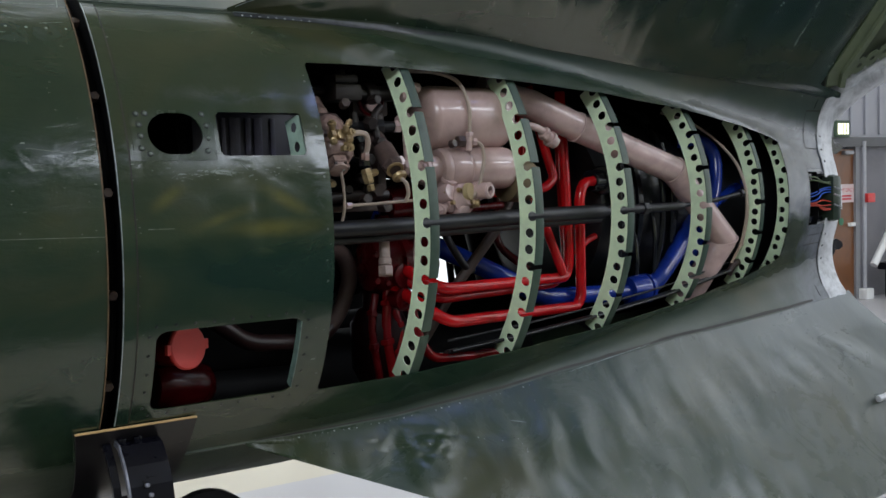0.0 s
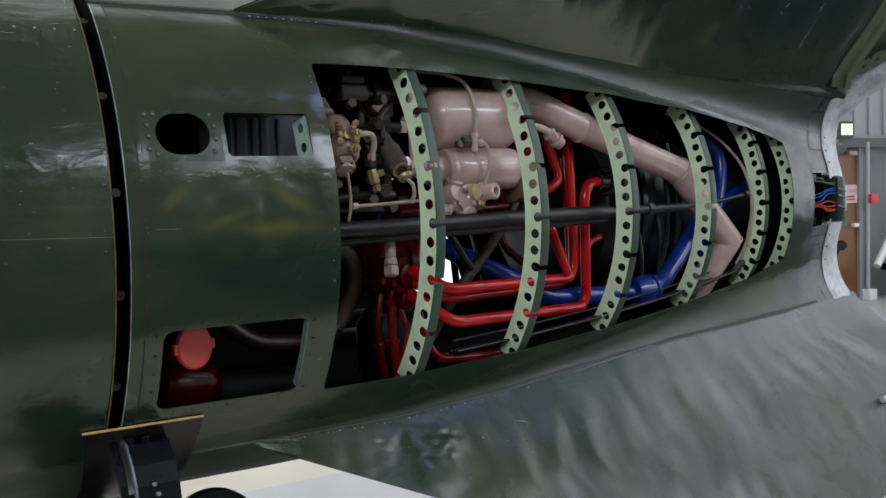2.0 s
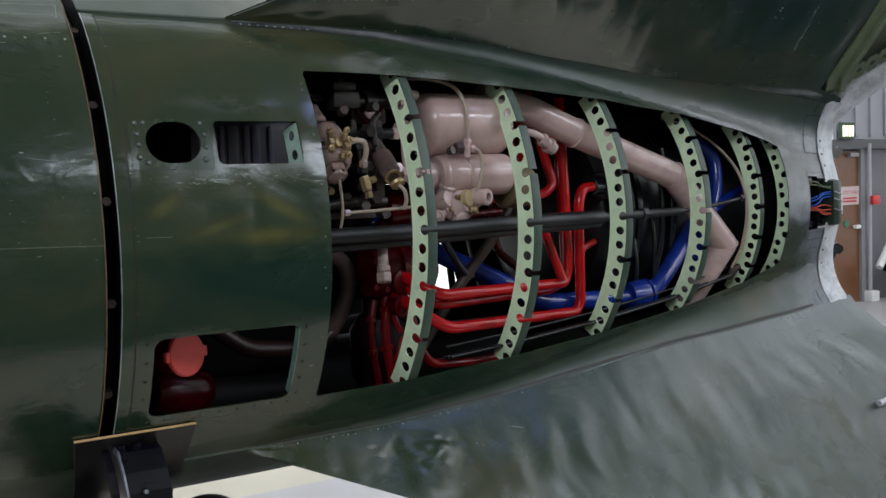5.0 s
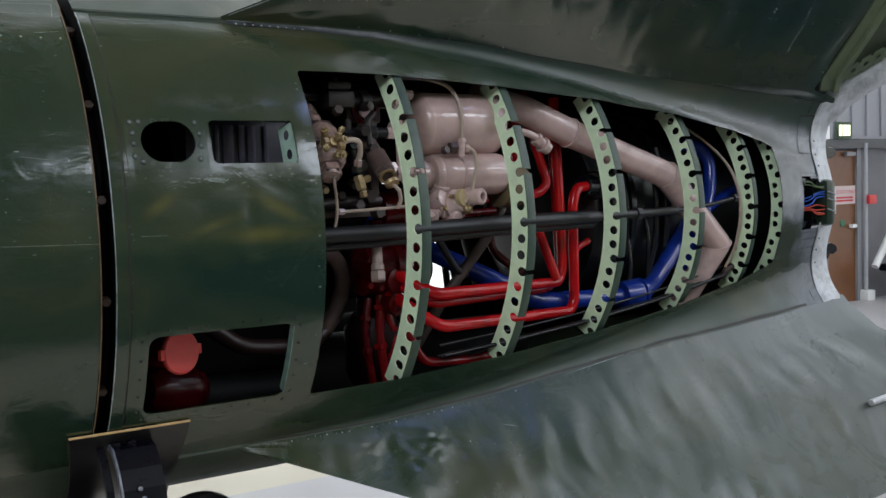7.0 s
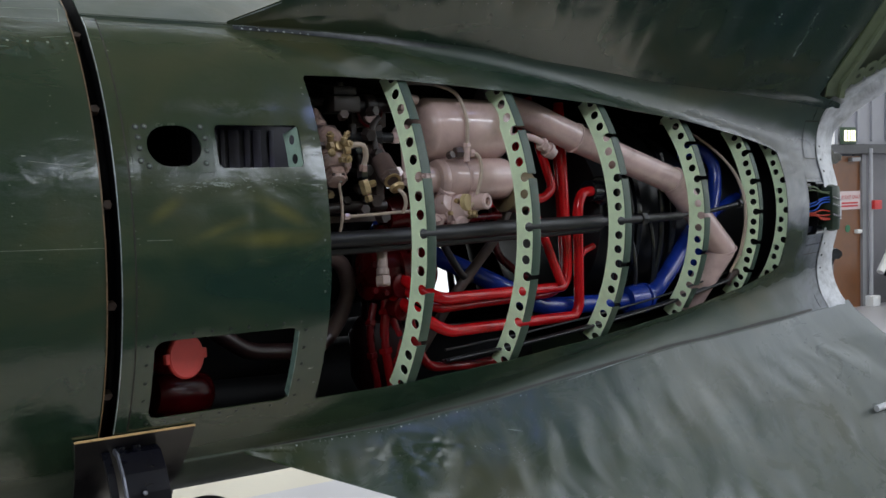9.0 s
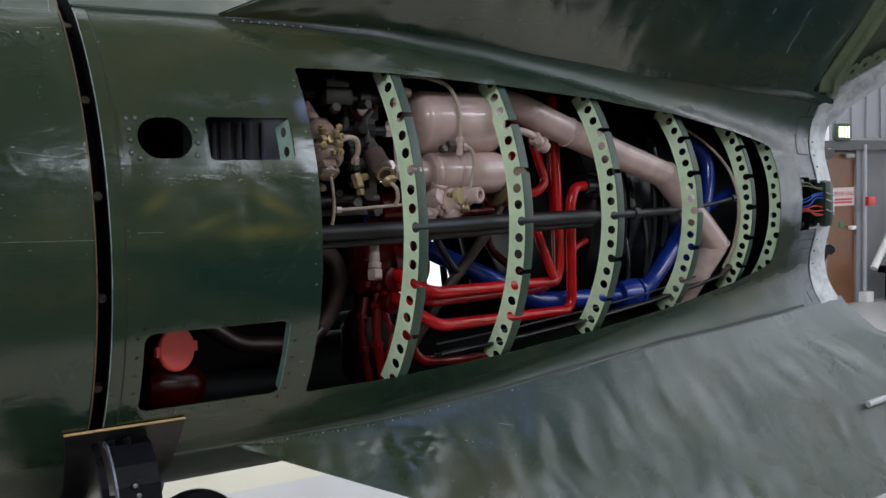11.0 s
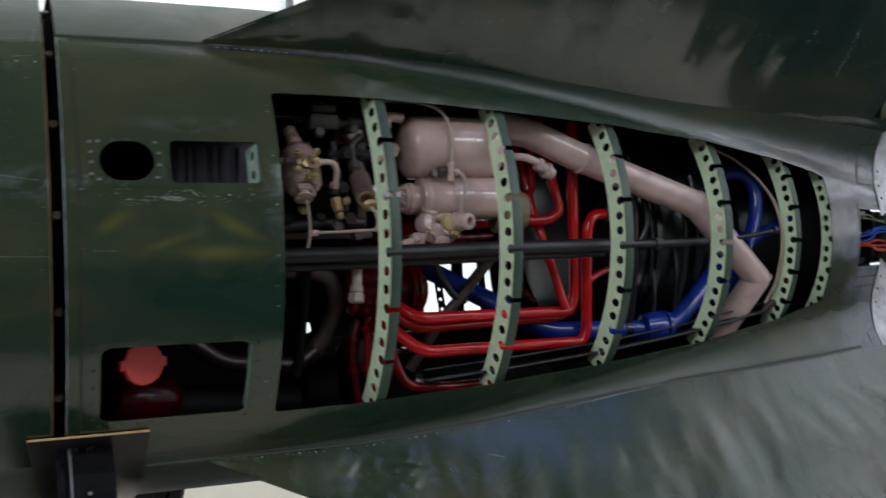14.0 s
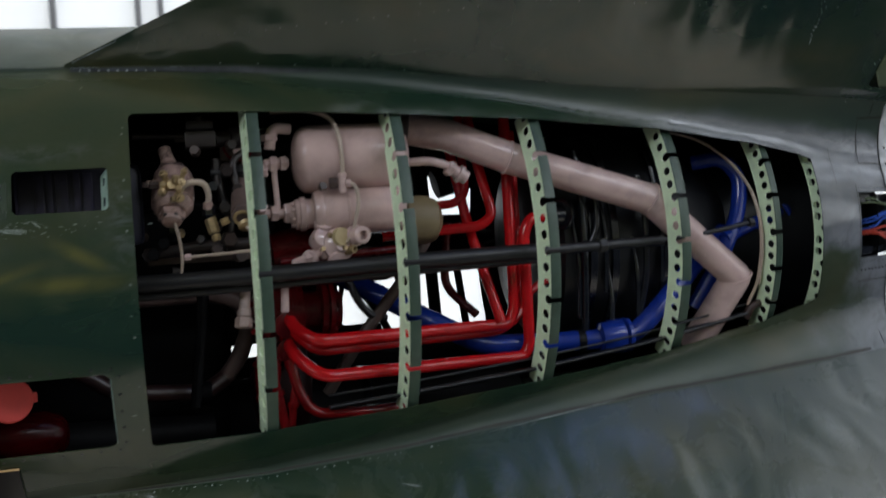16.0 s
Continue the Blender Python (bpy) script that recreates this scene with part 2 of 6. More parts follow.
BROWN = plain("dark_brown_strut_paint", (0.06, 0.04, 0.033), 0.5, 0, 0.35, 9)


# ---- building helpers ----
def link(name, bm, mat, parent=None, label="", smooth=True):
    me = bpy.data.meshes.new(name)
    bm.normal_update()
    bm.to_mesh(me)
    bm.free()
    me.materials.append(mat)
    if smooth:
        me.shade_smooth()
        me.set_sharp_from_angle(angle=radians(38))
    ob = new(name, me)
    if parent:
        ob.parent = parent
    if label:
        ob["label"] = label
    return ob


def part(name, bm, mat, parent, label="", smooth=True):
    return link(name, bm, mat, parent, label, smooth)


def thing(name, label, category, group="", kind=""):
    return tagged(new(name), label, category, group, kind)


def polar(x, deg, r):
    a = radians(deg)
    return Vector((x, -r * math.cos(a), AX + r * math.sin(a)))


def A3(x, y, z):
    return Vector((x, y, z + AX))


def frame_of(d):
    d = d.normalized()
    up = Vector((0, 0, 1)) if abs(d.z) < 0.9 else Vector((0, 1, 0))
    a = d.cross(up).normalized()
    return a, d.cross(a).normalized()


def rounded(points, bend, n=7):
    """A polyline with its corners turned into arcs of about the given bend length."""
    pts = [Vector(p) for p in points]
    out = [pts[0]]
    for a, b, c in zip(pts, pts[1:], pts[2:]):
        d = min(bend, (b - a).length * 0.45, (c - b).length * 0.45)
        p, q = b + (a - b).normalized() * d, b + (c - b).normalized() * d
        for i in range(n + 1):
            s = i / n
            out.append(p * (1 - s) ** 2 + b * 2 * s * (1 - s) + q * s * s)
    out.append(pts[-1])
    return out


def sweep(bm, path, radius, seg=14, cap=True):
    path = [Vector(p) for p in path]
    rad = radius if isinstance(radius, (list, tuple)) else [radius] * len(path)
    rings = []
    a = None
    for i, p in enumerate(path):
        d = (path[min(i + 1, len(path) - 1)] - path[max(i - 1, 0)]).normalized()
        if a is None:
            a, b = frame_of(d)
        else:
            a = (a - d * a.dot(d)).normalized()
            b = d.cross(a)
        rings.append([bm.verts.new(p + (a * math.cos(k * math.tau / seg) + b * math.sin(k * math.tau / seg)) * rad[i]) for k in range(seg)])
    for r, s in zip(rings, rings[1:]):
        for k in range(seg):
            bm.faces.new((r[k], r[(k + 1) % seg], s[(k + 1) % seg], s[k]))
    if cap:
        bm.faces.new(rings[0][::-1])
        bm.faces.new(rings[-1])


def tube(points, radius, bend=0.05, seg=14, bm=None):
    bm = bm or bmesh.new()
    sweep(bm, rounded(points, bend), radius, seg)
    return bm


def turned(o, d, profile, seg=32, bm=None):
    """A turned shape: profile of (along, radius) from o along d."""
    bm = bm or bmesh.new()
    o, d = Vector(o), Vector(d).normalized()
    a, b = frame_of(d)
    rings = []
    for s, r in profile:
        if r < 1e-5:
            rings.append([bm.verts.new(o + d * s)])
        else:
            rings.append([bm.verts.new(o + d * s + (a * math.cos(k * math.tau / seg) + b * math.sin(k * math.tau / seg)) * r) for k in range(seg)])
    for r, s in zip(rings, rings[1:]):
        for k in range(seg):
            k2 = (k + 1) % seg
            if len(r) == 1 and len(s) == 1:
                continue
            if len(r) == 1:
                bm.faces.new((r[0], s[k2], s[k]))
            elif len(s) == 1:
                bm.faces.new((r[k], r[k2], s[0]))
            else:
                bm.faces.new((r[k], r[k2], s[k2], s[k]))
    return bm


def capped(o, d, profile, seg=32, bm=None):
    return turned(o, d, [(profile[0][0], 0), *profile, (profile[-1][0], 0)], seg, bm)


def hexnut(o, d, r, h, bm=None):
    return capped(o, d, [(0, r * 0.9), (h * 0.15, r), (h * 0.85, r), (h, r * 0.9)], 6, bm)


def box(lo, hi, bevel=0.0, bm=None, m=None):
    bm = bm or bmesh.new()
    lo, hi = Vector(lo), Vector(hi)
    got = bmesh.ops.create_cube(bm, size=1, matrix=Matrix.Translation((lo + hi) / 2) @ Matrix.Diagonal((*(hi - lo), 1)))
    vs = got["verts"]
    if m is not None:
        bmesh.ops.transform(bm, matrix=m, verts=vs)
    if bevel:
        es = list({e for v in vs for e in v.link_edges})
        bmesh.ops.bevel(bm, geom=es, offset=bevel, segments=2, affect="EDGES", profile=0.6)
    return bm


def solid(ob, thick, offset=-1):
    mo = ob.modifiers.new("thickness", "SOLIDIFY")
    mo.thickness, mo.offset, mo.use_even_offset = thick, offset, False
    ob.modifiers.new("crisp_rims", "EDGE_SPLIT").split_angle = radians(40)
    return ob


def clipped_grid(rows, inside):
    """Quads over rows of (place, value pairs); what lies where the value is below zero is cut away along a clean line."""
    bm = bmesh.new()
    cache = {}

    def vert(key, p):
        if key not in cache:
            cache[key] = bm.verts.new(p)
        return cache[key]

    nr, nc = len(rows), len(rows[0])
    for i in range(nr - 1):
        for j in range(nc - 1):
            ids = ((i, j), (i + 1, j), (i + 1, j + 1), (i, j + 1))
            val = [inside[a][b] for a, b in ids]
            if max(val) <= 0:
                continue
            poly = []
            for k in range(4):
                ia, ib = ids[k], ids[(k + 1) % 4]
                va, vb = val[k], val[(k + 1) % 4]
                if va > 0:
                    poly.append(vert(ia, rows[ia[0]][ia[1]]))
                if va * vb < 0:
                    key = (min(ia, ib), max(ia, ib))
                    s = va / (va - vb)
                    poly.append(vert(key, rows[ia[0]][ia[1]].lerp(rows[ib[0]][ib[1]], s)))
            clean = [v for n, v in enumerate(poly) if v is not poly[n - 1]]
            if len(set(clean)) >= 3:
                try:
                    bm.faces.new(clean)
                except ValueError:
                    pass
    return bm


# ---- the shell of the rocket ----
FIN = 48.9  # the fins stand this many degrees above and below the side that faces the aisle
STATION = [-9, 0.62, 0.90, 1.324, 1.779, 2.26, 2.64, 2.841, 3.2, 3.6]
RADIUS = [0.825, 0.825, 0.820, 0.784, 0.721, 0.648, 0.588, 0.558, 0.506, 0.448]
END = 3.20


def skin_r(x):
    return float(np.interp(x, STATION, RADIUS))


def fillet(x):
    rho = float(np.interp(x, [0.41, 1.0, 1.57, 2.17, 2.84, 3.2], [0.006, 0.025, 0.05, 0.10, 0.21, 0.26]))
    return rho, float(np.interp(x, [0.41, 3.2], [0.004, 0.112]))  # fillet radius, half thickness of the fin's root


def section(x, half, deg):
    """Radius of the shell at an angle from the middle of a bay whose fins stand at +-half degrees; None past the fin's face."""
    R, phi = skin_r(x), radians(half - abs(deg))
    rho, h = fillet(x)
    uc = math.sqrt((R + rho) ** 2 - (h + rho) ** 2)
    if phi >= math.asin((h + rho) / (R + rho)):
        return R
    c, s = math.cos(phi), math.sin(phi)
    b = uc * c + (h + rho) * s
    k = uc * uc + (h + rho) ** 2 - rho * rho
    return b - math.sqrt(max(0, b * b - k))


def bay_limit(x, half):
    R = skin_r(x)
    rho, h = fillet(x)
    uc = math.sqrt((R + rho) ** 2 - (h + rho) ** 2)
    return half - math.degrees(math.atan2(h, uc))


def bay_half(x):
    return float(np.interp(x, [0.58, 1.3, 1.8, 2.25, 2.62, 2.80, 2.88], [34.8, 34.7, 35.6, 35.2, 31.5, 28.0, 25.0]))


def round_box(x, a, x0, x1, a0, a1, r):
    """Distance in metres to a rounded rectangle drawn on the skin; a in degrees."""
    k = 0.0144
    px, py = abs(x - (x0 + x1) / 2) - (x1 - x0) / 2 + r, (abs(a - (a0 + a1) / 2) - (a1 - a0) / 2) * k + r
    return math.hypot(max(px, 0), max(py, 0)) + min(max(px, py), 0) - r


def bay_cut(x, a):
    return max(0.580 - x, x - 2.850, (abs(a) - bay_half(x)) * 0.0125)


def near_cut(x, a):
    d = bay_cut(x, a)
    d = min(d, round_box(x, a, 0.276, 0.520, 14.3, 22.8, 0.004))
    d = min(d, round_box(x, a, 0.086, 0.492, -33.6, -16.8, 0.028))
    d = min(d, round_box(x, a, 0.091, 0.233, 14.65, 22.5, 0.0555))
    d = min(d, round_box(x, a, 3.020, 3.4, -12.6, 12.6, 0.006))
    return d


def far_cut(x, a):
    d = min(round_box(x, a, 1.33, 1.56, 7, 25, 0.02), round_box(x, a, 1.50, 1.95, 7, 31, 0.02))
    d = min(d, round_box(x, a, 1.64, 1.93, -24, -10, 0.02))
    return min(d, round_box(x, a, 0.86, 1.09, 26.5, 31.5, 0.02))


def dent(x, a):
    """Creases fanning out below the small window, and a general slight waviness, in metres."""
    dx, dy = x - 0.365, (11.8 - a) * 0.0144
    r = math.hypot(dx, dy)
    d = 0.0024 * noise.noise((x * 5, a * 0.09, 1.5)) + 0.0011 * noise.noise((x * 15, a * 0.25, 7.5))
    if dy > 0 and 0.012 < r < 0.24:
        phi = math.atan2(dx, dy)
        d -= 0.0034 * max(0, math.cos(phi * 5.2)) ** 2 * math.sin(math.pi * (r - 0.012) / 0.228) * max(0, math.cos(phi * 0.95))
    return d


def bay_mesh(mid, half, cut, xs, n, lift=0.0):
    rows, vals = [], []
    for x in xs:
        lim = bay_limit(x, half)
        row, val = [], []
        for j in range(-n, n + 1):
            s = abs(j) / n
            a = math.copysign(lim * (1 - (1 - s) ** 1.5), j)
            row.append(polar(x, mid + a, section(x, half, a) + lift + (dent(x, a) * min(1, max(0, (lim - abs(a)) / 7)) if mid == 0 else 0)))
            val.append(cut(x, a) if cut else 1.0)
        rows.append(row)
        vals.append(val)
    return clipped_grid(rows, vals)


rocket = thing("rocket", "large green-painted rocket lying on a cradle, tail bay uncovered", "rocket")
XS = [END * i / 200 for i in range(201)]
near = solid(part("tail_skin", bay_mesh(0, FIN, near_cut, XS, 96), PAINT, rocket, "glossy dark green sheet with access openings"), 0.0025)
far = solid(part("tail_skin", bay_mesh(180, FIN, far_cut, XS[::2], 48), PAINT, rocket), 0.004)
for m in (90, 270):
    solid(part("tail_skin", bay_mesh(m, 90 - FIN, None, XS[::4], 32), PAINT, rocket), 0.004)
# Added lining: the shade on the far wall is put into its colour
part("shade_lining", bay_mesh(180, FIN, far_cut, XS[::2], 48, -0.009), DARK, far, "added near-black lining, painted as the shade inside the sheet")

front = turned((-5.0, 0, AX), (1, 0, 0), [(0, 0), (0, 0.825), (2.5, 0.825), (4.955, 0.825), (4.967, 0.823), (4.968, 0.79)], 160)
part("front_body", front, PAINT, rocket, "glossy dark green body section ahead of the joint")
part("joint_ring", turned((-0.06, 0, AX), (1, 0, 0), [(0, 0.80), (0.03, 0.74), (0.055, 0.74), (0.1, 0.79)], 128), DARK, rocket, "dark recessed joint ring")


# fins
def te(u, open_rear=False):
    """Where the fin's skin ends at the rear; the upper fin's near side is open there."""
    if open_rear:
        return float(np.interp(u, [0.60, 0.70, 0.735, 1.15, 1.6], [3.28, 3.22, 3.045, 3.128, 3.20]))
    return float(np.interp(u, [0.45, 0.70, 0.84, 0.90, 1.1, 1.6], [3.29, 3.31, 3.39, 3.50, 3.68, 3.86]))


def fin_tip(x):
    return min(0.826 + 0.55 * (x - 0.41) + 0.012, 1.60 - 0.118 * (x - 1.83))


def fin_dent(x, u, s, lower):
    """Long soft buckles across the sheet, crumpled near the front tip."""
    w = x + (0.10 * u if lower else 0.03 * u) + 0.03 * noise.noise((x * 2, u * 4, 1.0))
    d = (0.0105 if lower else 0.0065) * noise.noise((w * 6.2, u * 1.7, 3.0 * s)) + (0.0058 if lower else 0.0016) * noise.noise((w * 13, u * 4.2 + x, 9.0 * s)) + (0.0012 if lower else 0.0005) * noise.noise((w * 27, u * 10, 5.0 * s))
    if not lower:
        d += 0.012 * min(1, max(0, (x - 1.9) / 0.4)) * noise.noise((w * 6.0 + 3, u * 0.9, 6.0 * s))
    k = max(0, 1 - abs(x - (0.97 if lower else 1.05)) / (0.25 if lower else 0.36)) * max(0, 1 - abs(u - 0.90) / 0.16)
    if lower:
        d += min(1, k * 1.6) * (0.013 * abs(noise.noise((x * 9, u * 12, 4.0))) + 0.009 * abs(noise.noise((x * 17, u * 19, 2.0))) - 0.006)
    else:
        d += min(1, k * 1.6) * 0.004 * noise.noise((x * 12, u * 15, 4.0))
    return d


def fin_v(x, u, f, h, s, lower):
    return h * (1 - f ** 1.7) + 0.0004 + fin_dent(x, u, s, lower) * min(1, f * 3.3) ** 2 * min(1, (1 - f) * 5)


def fin_at(deg, x, u, lift=0.0):
    """A place on the aisle side of a near fin."""
    rho, h = fillet(min(x, END))
    u0 = math.sqrt((skin_r(x) + rho) ** 2 - (h + rho) ** 2)
    f = max(0.0, min(1, (u - u0) / max(0.01, fin_tip(x) - u0)))
    s = -1 if deg > 0 else 1
    a = radians(deg)
    return Vector((x, 0, AX)) + Vector((0, -math.cos(a), math.sin(a))) * u + Vector((0, math.sin(a), math.cos(a))) * (s * (fin_v(x, u, f, h, s, deg < 0) + lift))


def fin_mesh(deg):
    bm = bmesh.new()
    a = radians(deg)
    out, side = Vector((0, -math.cos(a), math.sin(a))), Vector((0, math.sin(a), math.cos(a)))
    for s in (1, -1):
        rings = []
        near_up = deg == FIN and s == -1
        NW, NF = (250, 90) if deg in (FIN, -FIN) and s == (-1 if deg > 0 else 1) else (110, 40)
        for i in range(NW + 1):
            w = i / NW
            ring = []
            x0 = 0.41 + (END - 0.41) * w
            rho, h = fillet(x0 + 0.1 * w ** 3)
            R = skin_r(x0 + 0.1 * w ** 3)
            u0 = math.sqrt((R + rho) ** 2 - (h + rho) ** 2)
            u1 = max(u0, fin_tip(x0))
            for j in range(NF + 1):
                f = j / NF
                u = u0 + (u1 - u0) * f
                v = fin_v(x0, u, f, h, s, deg < 0)
                x = x0 + (te(u, near_up) - END) * w ** 3
                ring.append(bm.verts.new(Vector((x, 0, AX)) + out * u + side * v * s))
            rings.append(ring)
        for r, q in zip(rings, rings[1:]):
            for j in range(NF):
                f = (r[j], q[j], q[j + 1], r[j + 1])
                bm.faces.new(f if s > 0 else f[::-1])
    return bm


fins = {}
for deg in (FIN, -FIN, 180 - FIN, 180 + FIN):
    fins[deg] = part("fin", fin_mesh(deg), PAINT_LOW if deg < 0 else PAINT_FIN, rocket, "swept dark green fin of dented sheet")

for deg in (FIN, -FIN, 180 - FIN, 180 + FIN):  # added sheet closing each fin's root inside the shell, against light leaking through
    a = radians(deg)
    out, side = Vector((0, -math.cos(a), math.sin(a))), Vector((0, math.sin(a), math.cos(a)))
    bm = bmesh.new()
    rows = []
    for i in range(15):
        x = 0.41 + (END - 0.41) * i / 14
        rho, h = fillet(x)
        u0 = math.sqrt((skin_r(x) + rho) ** 2 - (h + rho) ** 2)
        rows.append([bm.verts.new(Vector((x, 0, AX)) + out * (u0 - 0.006) + side * v) for v in (-h + 0.001, h - 0.001)])
    for p, q in zip(rows, rows[1:]):
        bm.faces.new((p[0], p[1], q[1], q[0]))
    part("fin_root_sheet", bm, DARK, rocket)

# frames of the bay: pale webs with holes and notches, and dark notched outer flanges
FRAMES = [(0.906, 0.784, 4.10, 0.036, 0.031, 0.28), (1.335, 0.741, 4.15, 0.036, 0.032, 0.32), (1.798, 0.674, 4.30, 0.038, 0.031, 0.34), (2.284, 0.594, 4.50, 0.037, 0.031, 0.34), (2.664, 0.538, 4.35, 0.037, 0.022, 0.30), (2.876, 0.507, 4.62, 0.019, 0.006, 0.30)]


def frame_rib(x, rh, pitch, deep, reach, cant, mid):
    ri, ro = rh - deep, rh + (0.023 if x < 2.8 else 0.036)
    edge = bay_half(x) + 1.5

    def held(deg):
        return max(-edge, min(edge, deg))

    bm = bmesh.new()
    hr = 0.0160 * (rh / 0.785) ** 0.5
    n = 16
    for k in range(-9, 10):
        c, h = k * pitch, pitch / 2
        notch = k % 3 == 0
        sq, ci = [], []
        for i in range(n):
            t = i * math.tau / n
            cx, cy = math.cos(t), math.sin(t)
            m = max(abs(cx), abs(cy))
            fx, fy = cx / m, cy / m
            r = (ri + ro) / 2 + fx * (ro - ri) / 2
            sq.append(bm.verts.new(polar(x + (r - ro) * cant, mid + c + fy * h, r)))
            rr = rh if not notch else ro - 0.014
            if notch and cx > 0.5:
                rad, dy = ro, cy * hr
            else:
                rad, dy = rr + cx * hr, cy * hr
            ci.append(bm.verts.new(polar(x + (rad - ro) * cant, mid + c + math.degrees(dy / rh), rad)))
        for i in range(n):
            j = (i + 1) % n
            if notch and math.cos(i * math.tau / n) > 0.5 and math.cos(j * math.tau / n) > 0.5:
                continue
            if len({tuple(round(q, 5) for q in v.co) for v in (sq[i], sq[j], ci[j], ci[i])}) > 2:
                bm.faces.new((sq[i], sq[j], ci[j], ci[i]))
    bmesh.ops.remove_doubles(bm, verts=bm.verts, dist=0.0004)
    rib = part("frame_rib", bm, PRIMER, rocket, "pale green curved rib pierced with round holes", False)
    solid(rib, 0.003, 0)
    bm = bmesh.new()
    for k in range(-9, 9, 3):
        a0, a1 = k * pitch + 0.56 * 0.785 / rh, (k + 3) * pitch - 0.56 * 0.785 / rh
        grid = [[bm.verts.new(polar(x + dx, mid + held(a0 + (a1 - a0) * i / 6), ro - (0.003 if dx > reach - 0.001 else 0))) for i in range(7)] for dx in (-0.001, reach * 0.1, reach * 0.86, reach)]
        for g, h2 in zip(grid, grid[1:]):
            for i in range(6):
                bm.faces.new((g[i], g[i + 1], h2[i + 1], h2[i]))
    solid(part("flange", bm, FLANGE, rib, "dull dark green notched flange"), 0.003)
    bm = bmesh.new()
    grid = [[bm.verts.new(polar(x + (ri - ro) * cant + dx, mid - 9.5 * pitch + i * pitch / 2, ri + dr)) for i in range(39)] for dx, dr in ((-0.0015, 0.004), (0.001, 0.0), (0.016, 0.0))]
    for g, h2 in zip(grid, grid[1:]):
        for i in range(38):
            bm.faces.new((g[i], g[i + 1], h2[i + 1], h2[i]))
    solid(part("inner_lip", bm, PRIMER, rib), 0.003)
    return rib


for row in FRAMES:
    frame_rib(*row, 0)


# ---- fittings of the shell ----
def patch(x0, x1, a0, a1, lift, cut, nx, na):
    """A plate that follows the skin, with openings cut through it."""
    rows, vals = [], []
    for i in range(nx + 1):
        x = x0 + (x1 - x0) * i / nx
        angs = [a0 + (a1 - a0) * j / na for j in range(na + 1)]
        rows.append([polar(x, a, section(x, FIN, a) + dent(x, a) + lift) for a in angs])
        vals.append([cut(x, a) for a in angs])
    return clipped_grid(rows, vals)


def rivet(x, a, r, parent, mat, lift=0.0, name="rivet", dome=0.45):
    R = section(x, FIN, a) + dent(x, a) + lift
    n = polar(0, a, 1) - Vector((0, 0, AX))
    return part(name, turned(polar(x, a, R - 0.001), n, [(0, r), (r * dome * 0.6, r * 0.85), (r * dome, r * 0.4), (r * dome, 0)], 8), mat, parent)


PALE = plain("pale_scratched_paint", (0.20, 0.23, 0.19), 0.5, 0, 0.4, 40)
CHIP = plain("bare_pale_metal_chip", (0.42, 0.45, 0.44), 0.4, 0.2, 0.4, 60)
PALERIVET = plain("worn_rivet_head_paint", (0.17, 0.20, 0.17), 0.4, 0, 0.5, 60)
BOLTDARK = plain("dark_screw_paint", (0.010, 0.016, 0.012), 0.35, 0, 0.5, 60)
DULL = plain("dull_rivet_paint", (0.10, 0.12, 0.10), 0.4, 0, 0.6, 60)
CHIPPED = plain("chipped_green_fitting_paint", (0.024, 0.040, 0.026), 0.32, 0, 0.5, 18)
EDGE = plain("bare_metal_edge", (0.36, 0.40, 0.42), 0.40, 0.6, 0.5, 24)
strip = solid(part("joint_strip", patch(0.001, 0.034, -36, 48, 0.0035, lambda x, a: 1.0, 2, 168), PAINT, rocket, "raised green strip along the joint", False), 0.003)
part("joint_edge", patch(-0.0005, 0.0022, -36, 48, 0.0042, lambda x, a: 1.0, 1, 84), EDGE, rocket, "bare metal edge of the joint")
SEAM = plain("dirty_seam", (0.020, 0.017, 0.012), 0.6, 0, 0.6, 30)
RUST = plain("rusty_worn_edge", (0.13, 0.075, 0.035), 0.6, 0, 0.6, 30)
part("strip_seam", patch(0.0346, 0.0392, -36, 48, 0.0008, lambda x, a: 1.0, 1, 84), SEAM, rocket, "brownish seam beside the strip")
part("worn_edge", patch(-0.0375, -0.0338, -60, 60, 0.0006, lambda x, a: 1.0, 1, 120), RUST, rocket, "rusty worn edge of the joint")
JOINTBOLT = plain("rusty_brown_bolt", (0.060, 0.038, 0.028), 0.5, 0, 0.5, 40)
for k in range(-3, 4):
    a = 8.4 + 18.2 * k
    o = polar(-0.018, a, 0.786)
    part("joint_bolt", hexnut(o, polar(0, a, 1) - Vector((0, 0, AX)), 0.013, 0.020), JOINTBOLT, rocket, "dull hexagonal joint bolt")

plate = solid(part("hole_plate", patch(0.050, 0.264, 13.5, 23.0, 0.0016, lambda x, a: min(round_box(x, a, 0.091, 0.233, 14.65, 22.5, 0.0555), 1), 60, 44), PAINT_PLATE, rocket, "riveted green plate round an oval hole"), 0.003)
for x, a in ((0.068, 22.2), (0.090, 22.3), (0.071, 20.2), (0.071, 18.1), (0.070, 15.8), (0.090, 14.8), (0.238, 22.2), (0.246, 20.0), (0.246, 17.6), (0.240, 15.2)):
    rivet(x, a, 0.0086, plate, BOLTDARK, 0.0030, "washer", 0.16)
    rivet(x, a, 0.0048, plate, PALERIVET, 0.0038)

